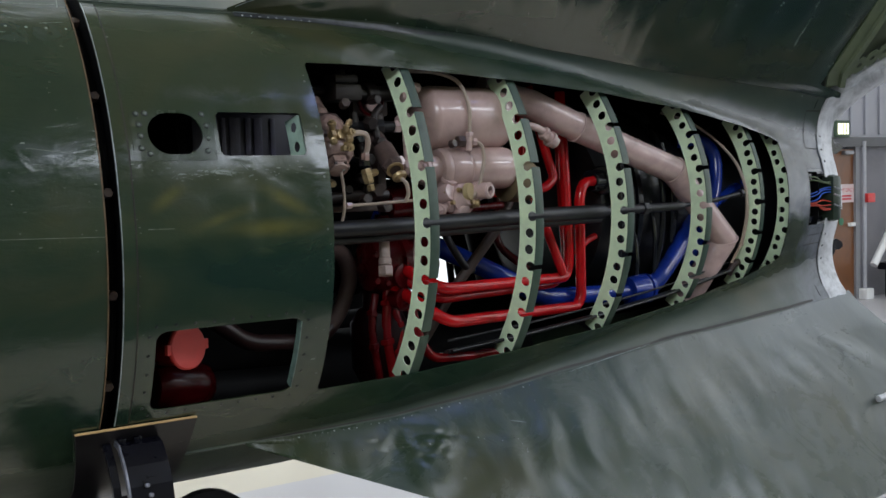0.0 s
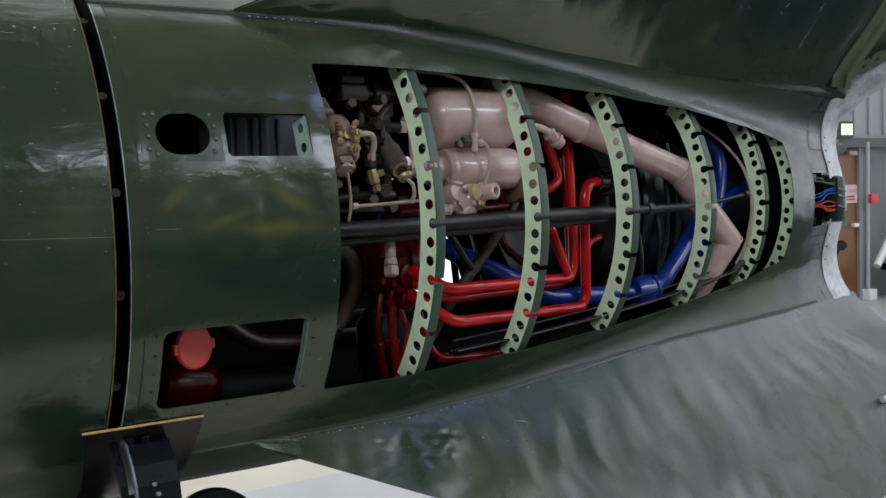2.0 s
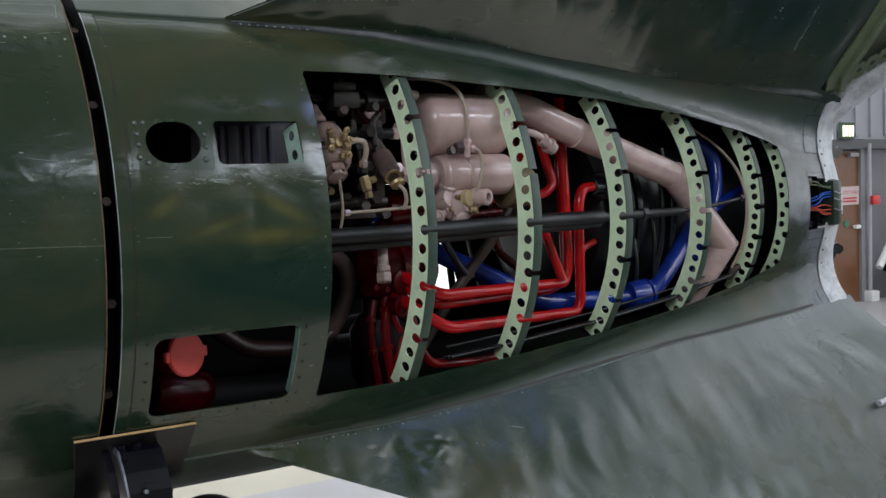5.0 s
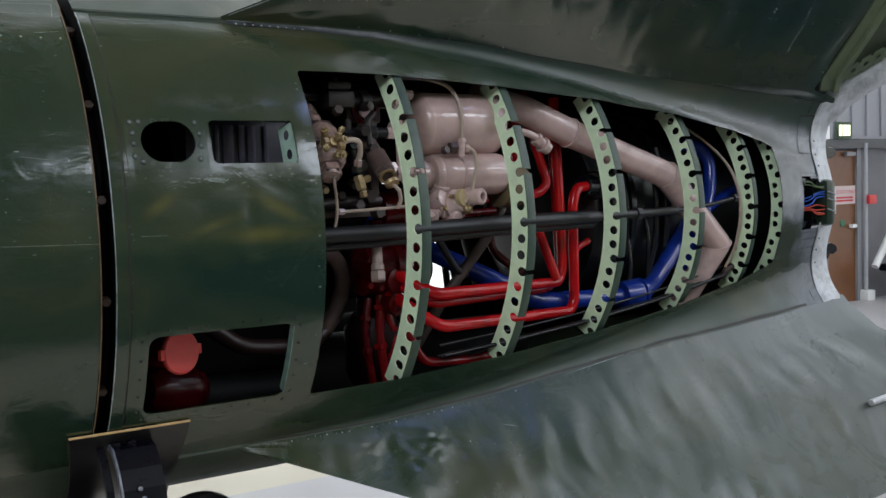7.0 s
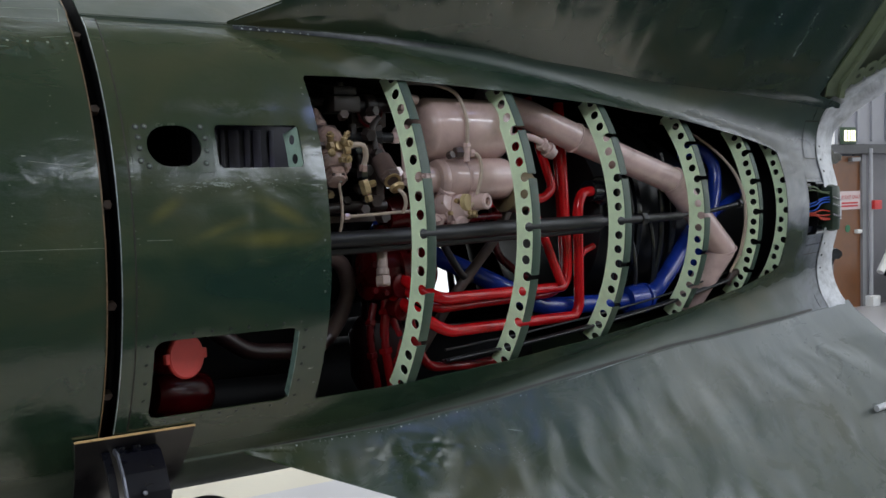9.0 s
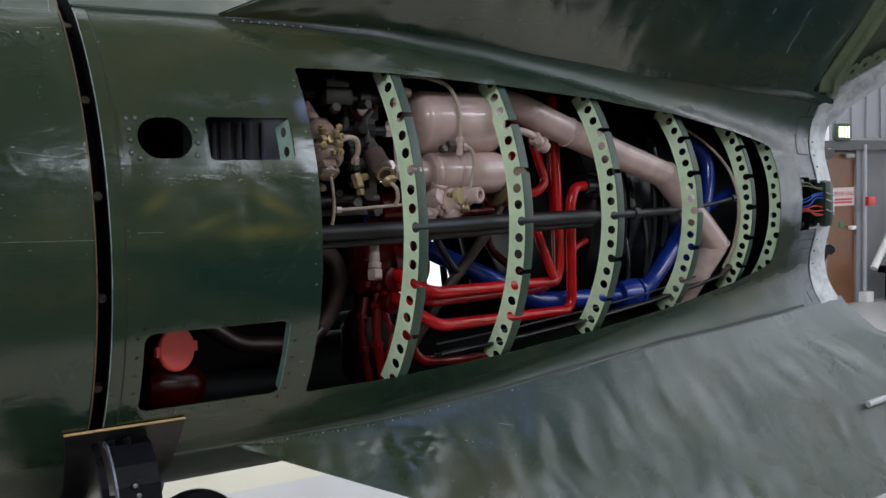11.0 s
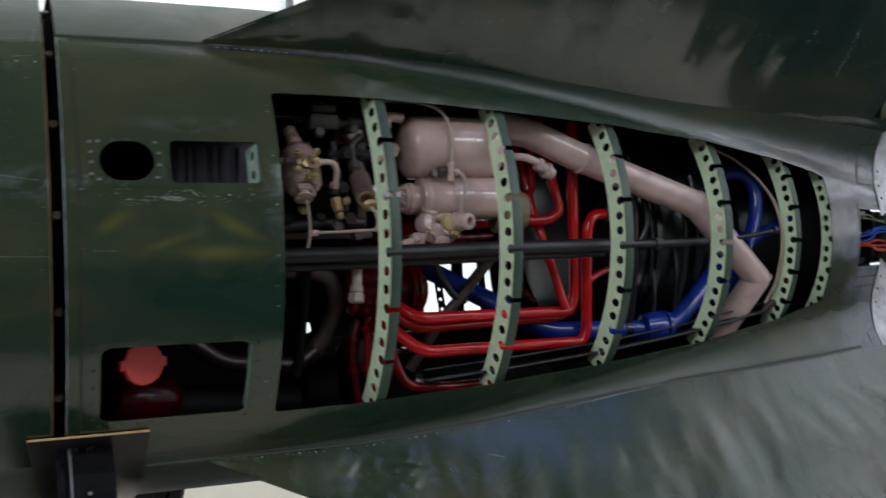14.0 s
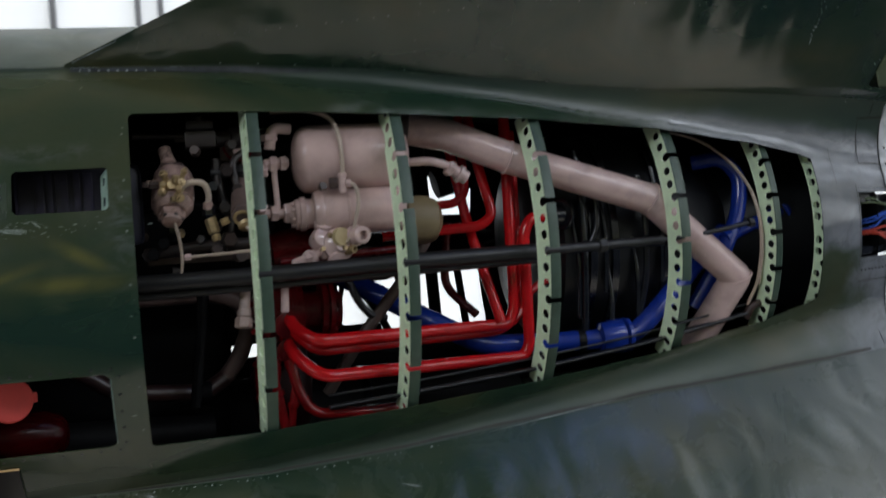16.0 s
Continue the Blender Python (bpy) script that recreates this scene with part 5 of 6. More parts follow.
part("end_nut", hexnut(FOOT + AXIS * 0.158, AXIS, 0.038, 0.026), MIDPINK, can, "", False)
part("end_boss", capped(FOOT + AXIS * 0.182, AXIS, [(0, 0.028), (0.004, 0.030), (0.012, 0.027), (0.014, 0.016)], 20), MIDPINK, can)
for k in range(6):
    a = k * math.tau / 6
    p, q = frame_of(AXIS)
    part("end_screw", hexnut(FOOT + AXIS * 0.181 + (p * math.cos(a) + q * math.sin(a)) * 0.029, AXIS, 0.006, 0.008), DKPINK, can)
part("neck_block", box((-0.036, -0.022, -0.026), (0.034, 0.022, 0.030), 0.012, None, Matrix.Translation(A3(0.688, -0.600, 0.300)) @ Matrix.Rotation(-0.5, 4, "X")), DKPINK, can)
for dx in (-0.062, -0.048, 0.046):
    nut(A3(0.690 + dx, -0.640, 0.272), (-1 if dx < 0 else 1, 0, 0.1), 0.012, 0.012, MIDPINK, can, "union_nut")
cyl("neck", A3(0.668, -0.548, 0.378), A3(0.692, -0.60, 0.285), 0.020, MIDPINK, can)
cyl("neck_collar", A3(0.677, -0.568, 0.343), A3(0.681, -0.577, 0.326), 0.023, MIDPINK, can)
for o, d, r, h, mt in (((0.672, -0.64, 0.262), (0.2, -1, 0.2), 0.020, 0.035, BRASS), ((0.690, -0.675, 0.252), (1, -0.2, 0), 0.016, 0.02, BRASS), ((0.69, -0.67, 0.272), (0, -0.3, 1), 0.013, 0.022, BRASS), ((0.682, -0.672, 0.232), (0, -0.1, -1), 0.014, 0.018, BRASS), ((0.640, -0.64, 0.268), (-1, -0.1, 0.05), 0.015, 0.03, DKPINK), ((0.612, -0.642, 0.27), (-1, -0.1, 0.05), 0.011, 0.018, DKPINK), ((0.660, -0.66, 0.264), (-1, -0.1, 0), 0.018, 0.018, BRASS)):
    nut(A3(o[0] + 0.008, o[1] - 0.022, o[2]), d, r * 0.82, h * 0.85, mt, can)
for o, d, r in (((0.668, -0.668, 0.286), (-0.3, -0.5, 1), 0.010), ((0.706, -0.690, 0.268), (0.6, -1, 0.3), 0.009), ((0.700, -0.692, 0.232), (0.5, -1, -0.4), 0.010), ((0.664, -0.682, 0.246), (-0.5, -1, 0), 0.009), ((0.716, -0.668, 0.290), (0.5, -0.3, 1), 0.008)):
    part("brass_plug", capped(A3(*o), d, [(-0.012, r), (0.010, r), (0.011, r * 1.3), (0.017, r * 1.3), (0.018, r * 0.8), (0.024, r * 0.75)], 14), BRASS, can, "small brass plug")
run("curved_tube", [(0.70, -0.678, 0.250), (0.735, -0.685, 0.272), (0.775, -0.68, 0.268), (0.787, -0.665, 0.235), (0.782, -0.655, 0.205)], 0.0085, TUBE, can, 0.03)
nut(A3(0.782, -0.655, 0.212), (0, 0.1, -1), 0.014, 0.022, MIDPINK, can)
run("drain_tube", [(0.682, -0.674, 0.232), (0.684, -0.678, 0.17), (0.698, -0.67, 0.10), (0.700, -0.665, 0.045), (0.692, -0.655, 0.0)], 0.0045, TUBE, can, 0.03)
run("cross_tube", [(0.712, -0.663, 0.058), (0.80, -0.663, 0.060), (0.95, -0.655, 0.066)], 0.0048, TUBE, can, 0.02)
nut(A3(0.706, -0.663, 0.058), (1, 0, 0), 0.0105, 0.018, PINK, can)

# Half-dim tone of the pinkish paint, with some of the shade put in
ROSE = plain("dim_rose_brown_paint", (0.115, 0.077, 0.067), 0.36, 0, 0.4, 14, 0.12, 0.1)
vert = thing("regulator", "dim pinkish-grey regulator body among small fittings", "valve", "valves")
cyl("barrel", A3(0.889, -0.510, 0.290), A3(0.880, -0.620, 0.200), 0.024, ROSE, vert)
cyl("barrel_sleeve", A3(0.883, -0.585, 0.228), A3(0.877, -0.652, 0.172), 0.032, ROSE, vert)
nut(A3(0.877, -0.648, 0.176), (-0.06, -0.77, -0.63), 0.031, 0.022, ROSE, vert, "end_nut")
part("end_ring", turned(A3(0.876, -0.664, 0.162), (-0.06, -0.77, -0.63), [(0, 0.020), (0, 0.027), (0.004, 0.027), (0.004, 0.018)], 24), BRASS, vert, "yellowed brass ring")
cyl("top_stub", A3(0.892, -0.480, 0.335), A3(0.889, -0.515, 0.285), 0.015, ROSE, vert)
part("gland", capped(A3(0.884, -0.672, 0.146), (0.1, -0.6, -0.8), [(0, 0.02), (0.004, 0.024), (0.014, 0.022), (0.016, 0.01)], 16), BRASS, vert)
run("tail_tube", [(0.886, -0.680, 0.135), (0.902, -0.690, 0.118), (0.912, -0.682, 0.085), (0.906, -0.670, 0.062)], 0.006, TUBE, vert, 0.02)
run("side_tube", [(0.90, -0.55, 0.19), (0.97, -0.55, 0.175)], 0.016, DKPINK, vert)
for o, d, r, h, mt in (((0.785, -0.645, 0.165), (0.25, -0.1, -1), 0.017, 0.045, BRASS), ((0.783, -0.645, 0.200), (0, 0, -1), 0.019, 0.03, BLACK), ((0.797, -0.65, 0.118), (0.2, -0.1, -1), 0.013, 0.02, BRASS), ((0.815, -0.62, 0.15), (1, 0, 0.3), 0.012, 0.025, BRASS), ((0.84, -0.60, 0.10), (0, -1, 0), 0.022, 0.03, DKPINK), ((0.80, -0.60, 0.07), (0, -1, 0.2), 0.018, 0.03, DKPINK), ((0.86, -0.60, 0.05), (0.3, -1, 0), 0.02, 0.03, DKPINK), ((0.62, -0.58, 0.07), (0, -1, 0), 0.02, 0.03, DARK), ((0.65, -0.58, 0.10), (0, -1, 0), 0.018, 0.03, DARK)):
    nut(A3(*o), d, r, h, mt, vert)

black_fit = thing("hose_end", "black hose end with a pinkish-grey nut", "fitting")
run("hose_stub", [(0.80, -0.53, 0.30), (0.955, -0.55, 0.298)], 0.017, RUBBER, black_fit, 0.02, 14)
nut(A3(0.87, -0.54, 0.299), (1, -0.1, 0), 0.024, 0.04, RUBBER, black_fit)
nut(A3(0.945, -0.55, 0.298), (1, -0.1, 0), 0.021, 0.022, PINK, black_fit)
bracket = thing("mounting_bracket", "dim brown mounting plate with bolted fittings", "bracket")
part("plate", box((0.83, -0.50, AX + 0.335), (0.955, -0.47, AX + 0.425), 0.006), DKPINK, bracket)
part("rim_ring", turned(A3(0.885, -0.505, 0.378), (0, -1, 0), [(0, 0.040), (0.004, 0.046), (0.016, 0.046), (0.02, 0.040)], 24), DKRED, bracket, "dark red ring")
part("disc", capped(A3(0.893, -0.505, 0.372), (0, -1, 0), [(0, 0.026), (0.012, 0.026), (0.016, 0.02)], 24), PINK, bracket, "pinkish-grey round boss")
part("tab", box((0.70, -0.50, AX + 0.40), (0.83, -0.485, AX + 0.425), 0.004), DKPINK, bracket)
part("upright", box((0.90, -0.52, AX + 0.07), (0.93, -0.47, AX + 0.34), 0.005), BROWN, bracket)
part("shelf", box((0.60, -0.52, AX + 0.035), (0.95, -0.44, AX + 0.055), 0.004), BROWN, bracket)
# Dark brown; the dimness under the bay's top edge is in the colour
DIMBROWN = plain("dim_dark_brown_paint", (0.022, 0.015, 0.013), 0.4, 0, 0.5, 14)
fits = thing("pipe_manifold", "cluster of dim brown pipe fittings and hexagonal nuts", "fitting")
run("manifold_bar", [(0.61, -0.57, 0.07), (0.75, -0.575, 0.085), (0.90, -0.57, 0.085)], 0.017, DIMBROWN, fits, 0.04, 14)
run("riser", [(0.84, -0.56, 0.09), (0.845, -0.56, 0.17), (0.82, -0.54, 0.25), (0.815, -0.53, 0.34)], 0.013, DIMBROWN, fits, 0.05, 12)
run("riser", [(0.87, -0.58, 0.25), (0.86, -0.57, 0.33), (0.90, -0.55, 0.36)], 0.011, DIMBROWN, fits, 0.04, 12)
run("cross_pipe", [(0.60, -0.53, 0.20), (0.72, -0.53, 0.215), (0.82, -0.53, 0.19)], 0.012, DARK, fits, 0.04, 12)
for x, z, r, mt in ((0.596, 0.131, 0.018, DIMBROWN), (0.614, 0.069, 0.022, DIMBROWN), (0.806, 0.142, 0.016, DIMBROWN), (0.836, 0.093, 0.026, DIMBROWN), (0.818, 0.070, 0.018, DIMBROWN), (0.798, 0.255, 0.016, BLACK), (0.834, 0.190, 0.02, DIMBROWN), (0.842, 0.31, 0.02, DIMBROWN), (0.856, 0.376, 0.016, DIMBROWN), (0.871, 0.247, 0.018, DIMBROWN), (0.76, 0.10, 0.014, DIMBROWN), (0.886, 0.215, 0.012, DIMBROWN), (0.76, 0.36, 0.016, BROWN), (0.70, 0.13, 0.012, BRASS), (0.935, 0.183, 0.018, PINK)):
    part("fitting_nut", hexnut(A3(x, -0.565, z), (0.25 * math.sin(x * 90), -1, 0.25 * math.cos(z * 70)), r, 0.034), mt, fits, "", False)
top = thing("junction_box", "dim brown-grey box fixed under the top of the bay", "box")
part("case", box((0.73, -0.58, AX + 0.375), (0.82, -0.48, AX + 0.425), 0.006), DIMBROWN, top)
part("lid", box((0.735, -0.57, AX + 0.428), (0.815, -0.49, AX + 0.455), 0.008), DIMBROWN, top)
nut(A3(0.775, -0.53, 0.455), (0, 0, 1), 0.014, 0.015, DIMBROWN, top)
run("top_rail", [(0.58, -0.50, 0.42), (0.73, -0.50, 0.415)], 0.008, DIMBROWN, top)
run("side_pipe", [(0.82, -0.52, 0.40), (0.98, -0.50, 0.405)], 0.024, DIMBROWN, top)
cyl("side_nut", A3(0.86, -0.515, 0.402), A3(0.90, -0.51, 0.403), 0.034, DIMBROWN, top)

DRAINPINK = plain("faded_pinkish_paint", (0.34, 0.25, 0.215), 0.4, 0, 0.25, 16)
drop = thing("drain_pipe", "pinkish-grey drain pipe with a hexagonal end", "pipe")
cyl("pipe_body", A3(0.880, -0.575, 0.0), A3(0.863, -0.609, -0.138), 0.0165, DRAINPINK, drop)
cyl("pipe_sleeve", A3(0.8665, -0.602, -0.110), A3(0.8635, -0.608, -0.134), 0.0205, DRAINPINK, drop)
nut(A3(0.863, -0.609, -0.134), (-0.12, -0.24, -0.96), 0.0255, 0.030, DRAINPINK, drop)
cyl("pipe_stub", A3(0.99, -0.60, -0.02), A3(0.985, -0.60, -0.13), 0.0125, PINK, drop)

wire = thing("thin_tube", "thin cream tube curving along a rib", "pipe", "thin tubes")
run("tube_run", [(2.42, -0.25, 0.38), (2.52, -0.31, 0.345), (2.59, -0.39, 0.265), (2.622, -0.47, 0.17), (2.632, -0.512, 0.07), (2.634, -0.518, -0.04), (2.628, -0.49, -0.17), (2.60, -0.46, -0.25)], 0.0055, TUBE, wire, 0.06)
run("twin_run", [(2.60, -0.42, 0.235), (2.626, -0.485, 0.15), (2.637, -0.515, 0.05), (2.638, -0.518, -0.06), (2.630, -0.49, -0.18)], 0.0042, TUBE, wire, 0.06)
strut = thing("strut", "dark brown painted diagonal strut in the bay", "strut")
run("strut_bar", [(1.46, -0.46, 0.05), (1.39, -0.469, -0.053), (1.234, -0.43, -0.248), (1.12, -0.40, -0.42)], 0.019, BROWN, strut, 0.02, 10)
cable = thing("cable", "black cable hanging in a curve across the bay", "cable", "cables")
run("cable_run", [(1.16, 0.30, 0.05), (1.28, 0.36, -0.08), (1.42, 0.42, -0.20), (1.50, 0.45, -0.36)], 0.016, RUBBER, cable, 0.08, 10)
cable = thing("cable", "black cable hanging behind the pipes", "cable", "cables")
run("cable_run", [(1.30, 0.40, 0.1), (1.32, 0.45, -0.10), (1.30, 0.50, -0.2)], 0.012, RUBBER, cable, 0.08, 10)
cable = thing("cable", "black cable looping behind the first rib", "cable", "cables")
run("cable_run", [(1.20, -0.42, -0.04), (1.225, -0.46, -0.12), (1.26, -0.46, -0.17), (1.32, -0.42, -0.19)], 0.013, RUBBER, cable, 0.05, 10)
perforated = thing("perforated_strut", "black strut plate pierced with a row of holes", "strut")
bm = bmesh.new()
for k in range(9):
    sq, ci = [], []
    for i in range(16):
        t = i * math.tau / 16
        cx, cy = math.cos(t), math.sin(t)
        mm = max(abs(cx), abs(cy))
        for ring_of, fx, fy in ((sq, cx / mm, cy / mm), (ci, cx * 0.45, cy * 0.36)):
            z = 0.02 - (k + 0.5) * 0.042 + fy * 0.021
            ring_of.append(bm.verts.new(A3(1.494 - z * 0.18 + fx * 0.017, 0.30, z)))
    for i in range(16):
        j = (i + 1) % 16
        bm.faces.new((sq[i], sq[j], ci[j], ci[i]))
bmesh.ops.remove_doubles(bm, verts=bm.verts, dist=0.0005)
solid(part("strut_plate", bm, DARK, perforated, "", False), 0.003, 0)
# Some tubes follow dark frame shapes, others are added to block daylight
back_frame = thing("thrust_frame", "black tubes at the far side of the bay, partly added to block daylight", "frame")
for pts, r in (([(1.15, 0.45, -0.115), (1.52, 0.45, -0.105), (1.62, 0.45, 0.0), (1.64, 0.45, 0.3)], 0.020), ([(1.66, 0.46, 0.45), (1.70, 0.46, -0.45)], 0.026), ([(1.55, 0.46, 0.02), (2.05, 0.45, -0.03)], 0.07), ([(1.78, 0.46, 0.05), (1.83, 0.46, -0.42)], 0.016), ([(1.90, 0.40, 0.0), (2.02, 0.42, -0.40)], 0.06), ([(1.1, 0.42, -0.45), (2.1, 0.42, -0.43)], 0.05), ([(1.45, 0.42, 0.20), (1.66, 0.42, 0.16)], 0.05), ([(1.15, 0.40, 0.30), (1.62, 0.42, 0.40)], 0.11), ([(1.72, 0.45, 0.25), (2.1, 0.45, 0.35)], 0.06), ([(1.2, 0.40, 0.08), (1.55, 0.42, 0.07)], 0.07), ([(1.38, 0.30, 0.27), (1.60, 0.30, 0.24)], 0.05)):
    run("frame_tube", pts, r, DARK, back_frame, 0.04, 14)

# rails and cables along the lower edge of the bay
for da, dr, r in ((0.3, 0.060, 0.006), (1.6, 0.074, 0.008), (2.6, 0.088, 0.005), (-0.8, 0.096, 0.004)):
    rail = thing("stringer", "dark stringer running along the lower edge of the bay", "stringer", "stringers")
    run("stringer_bar", [tuple(polar(x, -bay_half(x) - da, skin_r(x) - dr) - Vector((0, 0, AX))) for x in (1.10, 1.4, 1.8, 2.2, 2.45, 2.62)], r, RUBBER, rail, 0.1, 10)
elb = thing("small_elbow", "small pinkish elbow near the lower edge", "fitting")
run("elbow_tube", [(2.60, -0.44, -0.30), (2.62, -0.455, -0.255), (2.66, -0.45, -0.25)], 0.014, DKPINK, elb, 0.02)

# red filler cap and pipe behind the access opening
cap = thing("filler_cap", "orange-red round filler cap behind the access opening", "cap")
n = Vector((0.38, -0.92, 0.08)).normalized()
c = A3(0.212, -0.655, -0.305)
part("cap_disc", capped(c - n * 0.012, n, [(0, 0.056), (0.003, 0.062), (0.012, 0.062), (0.016, 0.058)], 44), CAPRED, cap)
u = n.cross(Vector((0, 0, 1))).normalized()
for s in (1, -1):
    m4 = Matrix.Translation(c - n * 0.004 + u * (0.064 * s)) @ u.to_track_quat("X", "Z").to_matrix().to_4x4()
    part("cap_lug", box((-0.008, -0.006, -0.014), (0.008, 0.006, 0.014), 0.002, None, m4), CAPRED, cap)
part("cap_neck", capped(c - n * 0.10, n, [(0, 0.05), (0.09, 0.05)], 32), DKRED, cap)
# Red enamel darkened for the shade behind the access opening
BLACKRED = plain("shaded_bulb_red_enamel", (0.034, 0.0008, 0.0016), 0.22, 0, 0.4, 9, 0.05)
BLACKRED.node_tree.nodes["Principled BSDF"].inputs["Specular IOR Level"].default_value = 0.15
redtank = thing("red_pipe", "red glossy bulging pipe behind the access opening, darkened as in shade", "pipe", "red pipes")
part("pipe_bulb", capped(A3(0.13, -0.53, -0.425), (1, 0.28, -0.12), [(0, 0.04), (0.012, 0.06), (0.05, 0.072), (0.15, 0.072), (0.19, 0.062), (0.21, 0.04)], 36), BLACKRED, redtank, "bulging red pipe end, darkened as in shade")
# This length is near black, painted as if in full shade
run("pipe_run", [(0.08, -0.44, -0.46), (0.25, -0.40, -0.48), (0.75, -0.28, -0.52)], 0.055, DARK, redtank, 0.06, 28)

# Added panel; its colour carries the dim bluish light on the tank inside
panel = thing("window_backing", "added lilac-grey panel standing in for the dimly lit tank behind the small window", "panel")
LILAC = plain("dim_lilac_grey_paint", (0.012, 0.011, 0.022), 0.5, 0, 0.5, 14)
part("panel_sheet", box((0.26, -0.62, AX + 0.10), (0.60, -0.60, AX + 0.335), 0.03), LILAC, panel)
STREAK = plain("blue_violet_streak_paint", (0.020, 0.017, 0.037), 0.45, 0, 0.7, 18)
for x, w in ((0.325, 0.012), (0.352, 0.007), (0.385, 0.016), (0.425, 0.009), (0.455, 0.013), (0.50, 0.008)):
    part("panel_streak", box((x - w, -0.626, AX + 0.12), (x + w, -0.6215, AX + 0.315), 0.002), STREAK, panel, "blue-violet upright streak")


# ---- cradle under the joint ----
FELT = plain("black_saddle_facing", (0.012, 0.011, 0.012), 0.30, 0, 0.3, 14, 0.12)
PLY = plain("raw_plywood_edge", (0.58, 0.37, 0.17), 0.6, 0, 0.25, 40)
NAVY = plain("blue_black_steel_paint", (0.0035, 0.0035, 0.007), 0.28, 0, 0.3, 12, 0.12, 0.0)
NAVY.node_tree.nodes["Principled BSDF"].inputs["Specular IOR Level"].default_value = 0.3
cradle = thing("cradle", "black steel cradle with black-faced saddle boards carrying the rocket", "cradle")


def saddle(x0, x1, a0, a1, r0, r1, n=40, taper=0.0):
    bm = bmesh.new()
    rows = []
    for i in range(n + 1):
        a = a0 + (a1 - a0) * i / n
        xt = x0 + taper * min(1, (a0 - a) / 20)
        rows.append([bm.verts.new(polar(x, a, r)) for x, r in ((xt, r0), (x1, r0), (x1, r1), (xt, r1))])
    for p, q in zip(rows, rows[1:]):
        for j in range(4):
            bm.faces.new((p[j], p[(j + 1) % 4], q[(j + 1) % 4], q[j]))
    bm.faces.new(rows[0])
    bm.faces.new(rows[-1][::-1])
    bmesh.ops.recalc_face_normals(bm, faces=bm.faces)
    return bm


part("saddle_board", saddle(-0.098, 0.222, -36.6, -143.4, 0.8285, 0.8350, 40, 0.036), FELT, cradle, "bent plywood saddle with a smooth black face")
part("saddle_edge", saddle(-0.099, 0.223, -36.43, -36.61, 0.8283, 0.8353, 2), PLY, cradle, "raw wood edge of the saddle")
def bracket_plate(x0, x1, s, thick=0.0):
    """A bent plate: a sloping top that folds down into the front face."""
    line = [(0.630, -0.545), (0.668, -0.552), (0.708, -0.594), (0.735, -0.640), (0.775, -0.80), (0.80, -0.98)]
    bm = bmesh.new()
    rows = [[bm.verts.new((x, s * (y + thick), AX + z)) for x in (x0, x1)] for y, z in line]
    for p, q in zip(rows, rows[1:]):
        f = (p[0], p[1], q[1], q[0])
        bm.faces.new(f if s < 0 else f[::-1])
    return bm


WORN = plain("worn_bare_steel_edge", (0.30, 0.31, 0.36), 0.35, 0.7, 0.5, 40)
for s in (-1, 1):
    post = solid(part("bracket", bracket_plate(0.012, 0.124, s), NAVY, cradle, "blue-black bent steel bracket with bolts", False), 0.010)
    solid(part("bracket_side", bracket_plate(0.006, 0.0115, s, 0.003), WORN, post, "worn bare edge of the bracket", False), 0.016)
    solid(part("bracket_backing", bracket_plate(-0.024, -0.004, s, -0.028), NAVY, post, "", False), 0.014)
    for x in (0.020, 0.062):
        part("bracket_lug", box((x - 0.009, -0.012, -0.012), (x + 0.013, 0.012, 0.014), 0.004, None, Matrix.Translation((0.0, 0.650 * s, AX - 0.540))), NAVY, post)
    face = Vector((0, s * 0.97, 0.24)).normalized()
    for x, y, z in ((0.055, 0.742, -0.636), (0.063, 0.746, -0.662), (0.052, 0.752, -0.690), (0.043, 0.756, -0.706)):
        o = Vector((x, s * y, AX + z))
        bolt = part("bolt", hexnut(o - face * 0.006, face, 0.0105, 0.012), BLACK, post, "blackened bolt", False)
        part("bolt_end", capped(o + face * 0.005, face, [(0, 0.006), (0.009, 0.006), (0.011, 0.004)], 12), WORN, bolt)
    part("post_foot", box((-0.05, -0.06, 0), (0.14, 0.06, AX - 0.80), 0.01, None, Matrix.Translation((0.0, 0.74 * s, 0.0))), NAVY, cradle)
part("cross_beam", box((-0.09, -0.95, 0.55), (0.09, 0.95, 0.70), 0.01), NAVY, cradle)
part("web_plate", box((-0.05, -0.55, 0.68), (0.05, 0.55, 0.80), 0.01), NAVY, cradle)
for s in (-1, 1):
    wheel = part("wheel", turned((0.33, 0.40 * s - 0.04, AX - 0.94), (0, 1, 0), [(0, 0.10), (0.0, 0.14), (0.02, 0.157), (0.06, 0.157), (0.08, 0.14), (0.08, 0.10)], 48), RUBBER, cradle, "black rubber wheel")
    part("hub", capped((0.33, 0.40 * s - 0.03, AX - 0.94), (0, 1, 0), [(0, 0.09), (0.01, 0.10), (0.05, 0.10), (0.06, 0.09)], 36), NAVY, wheel)
    part("wheel_fork", box((0.02, 0.40 * s - 0.07, AX - 0.98), (0.36, 0.40 * s - 0.045, AX - 0.90), 0.006), NAVY, cradle)
tail_stand = thing("tail_stand", "dark steel stand under the tail end", "stand")
part("stand_post", box((2.42, -0.06, 0), (2.54, 0.06, AX - 0.62), 0.01), NAVY, tail_stand)
part("stand_pad", saddle(2.40, 2.56, -60, -120, 0.618, 0.64, 16), FELT, tail_stand)
part("stand_foot", box((2.3, -0.3, 0.0), (2.66, 0.3, 0.05), 0.01), NAVY, tail_stand)


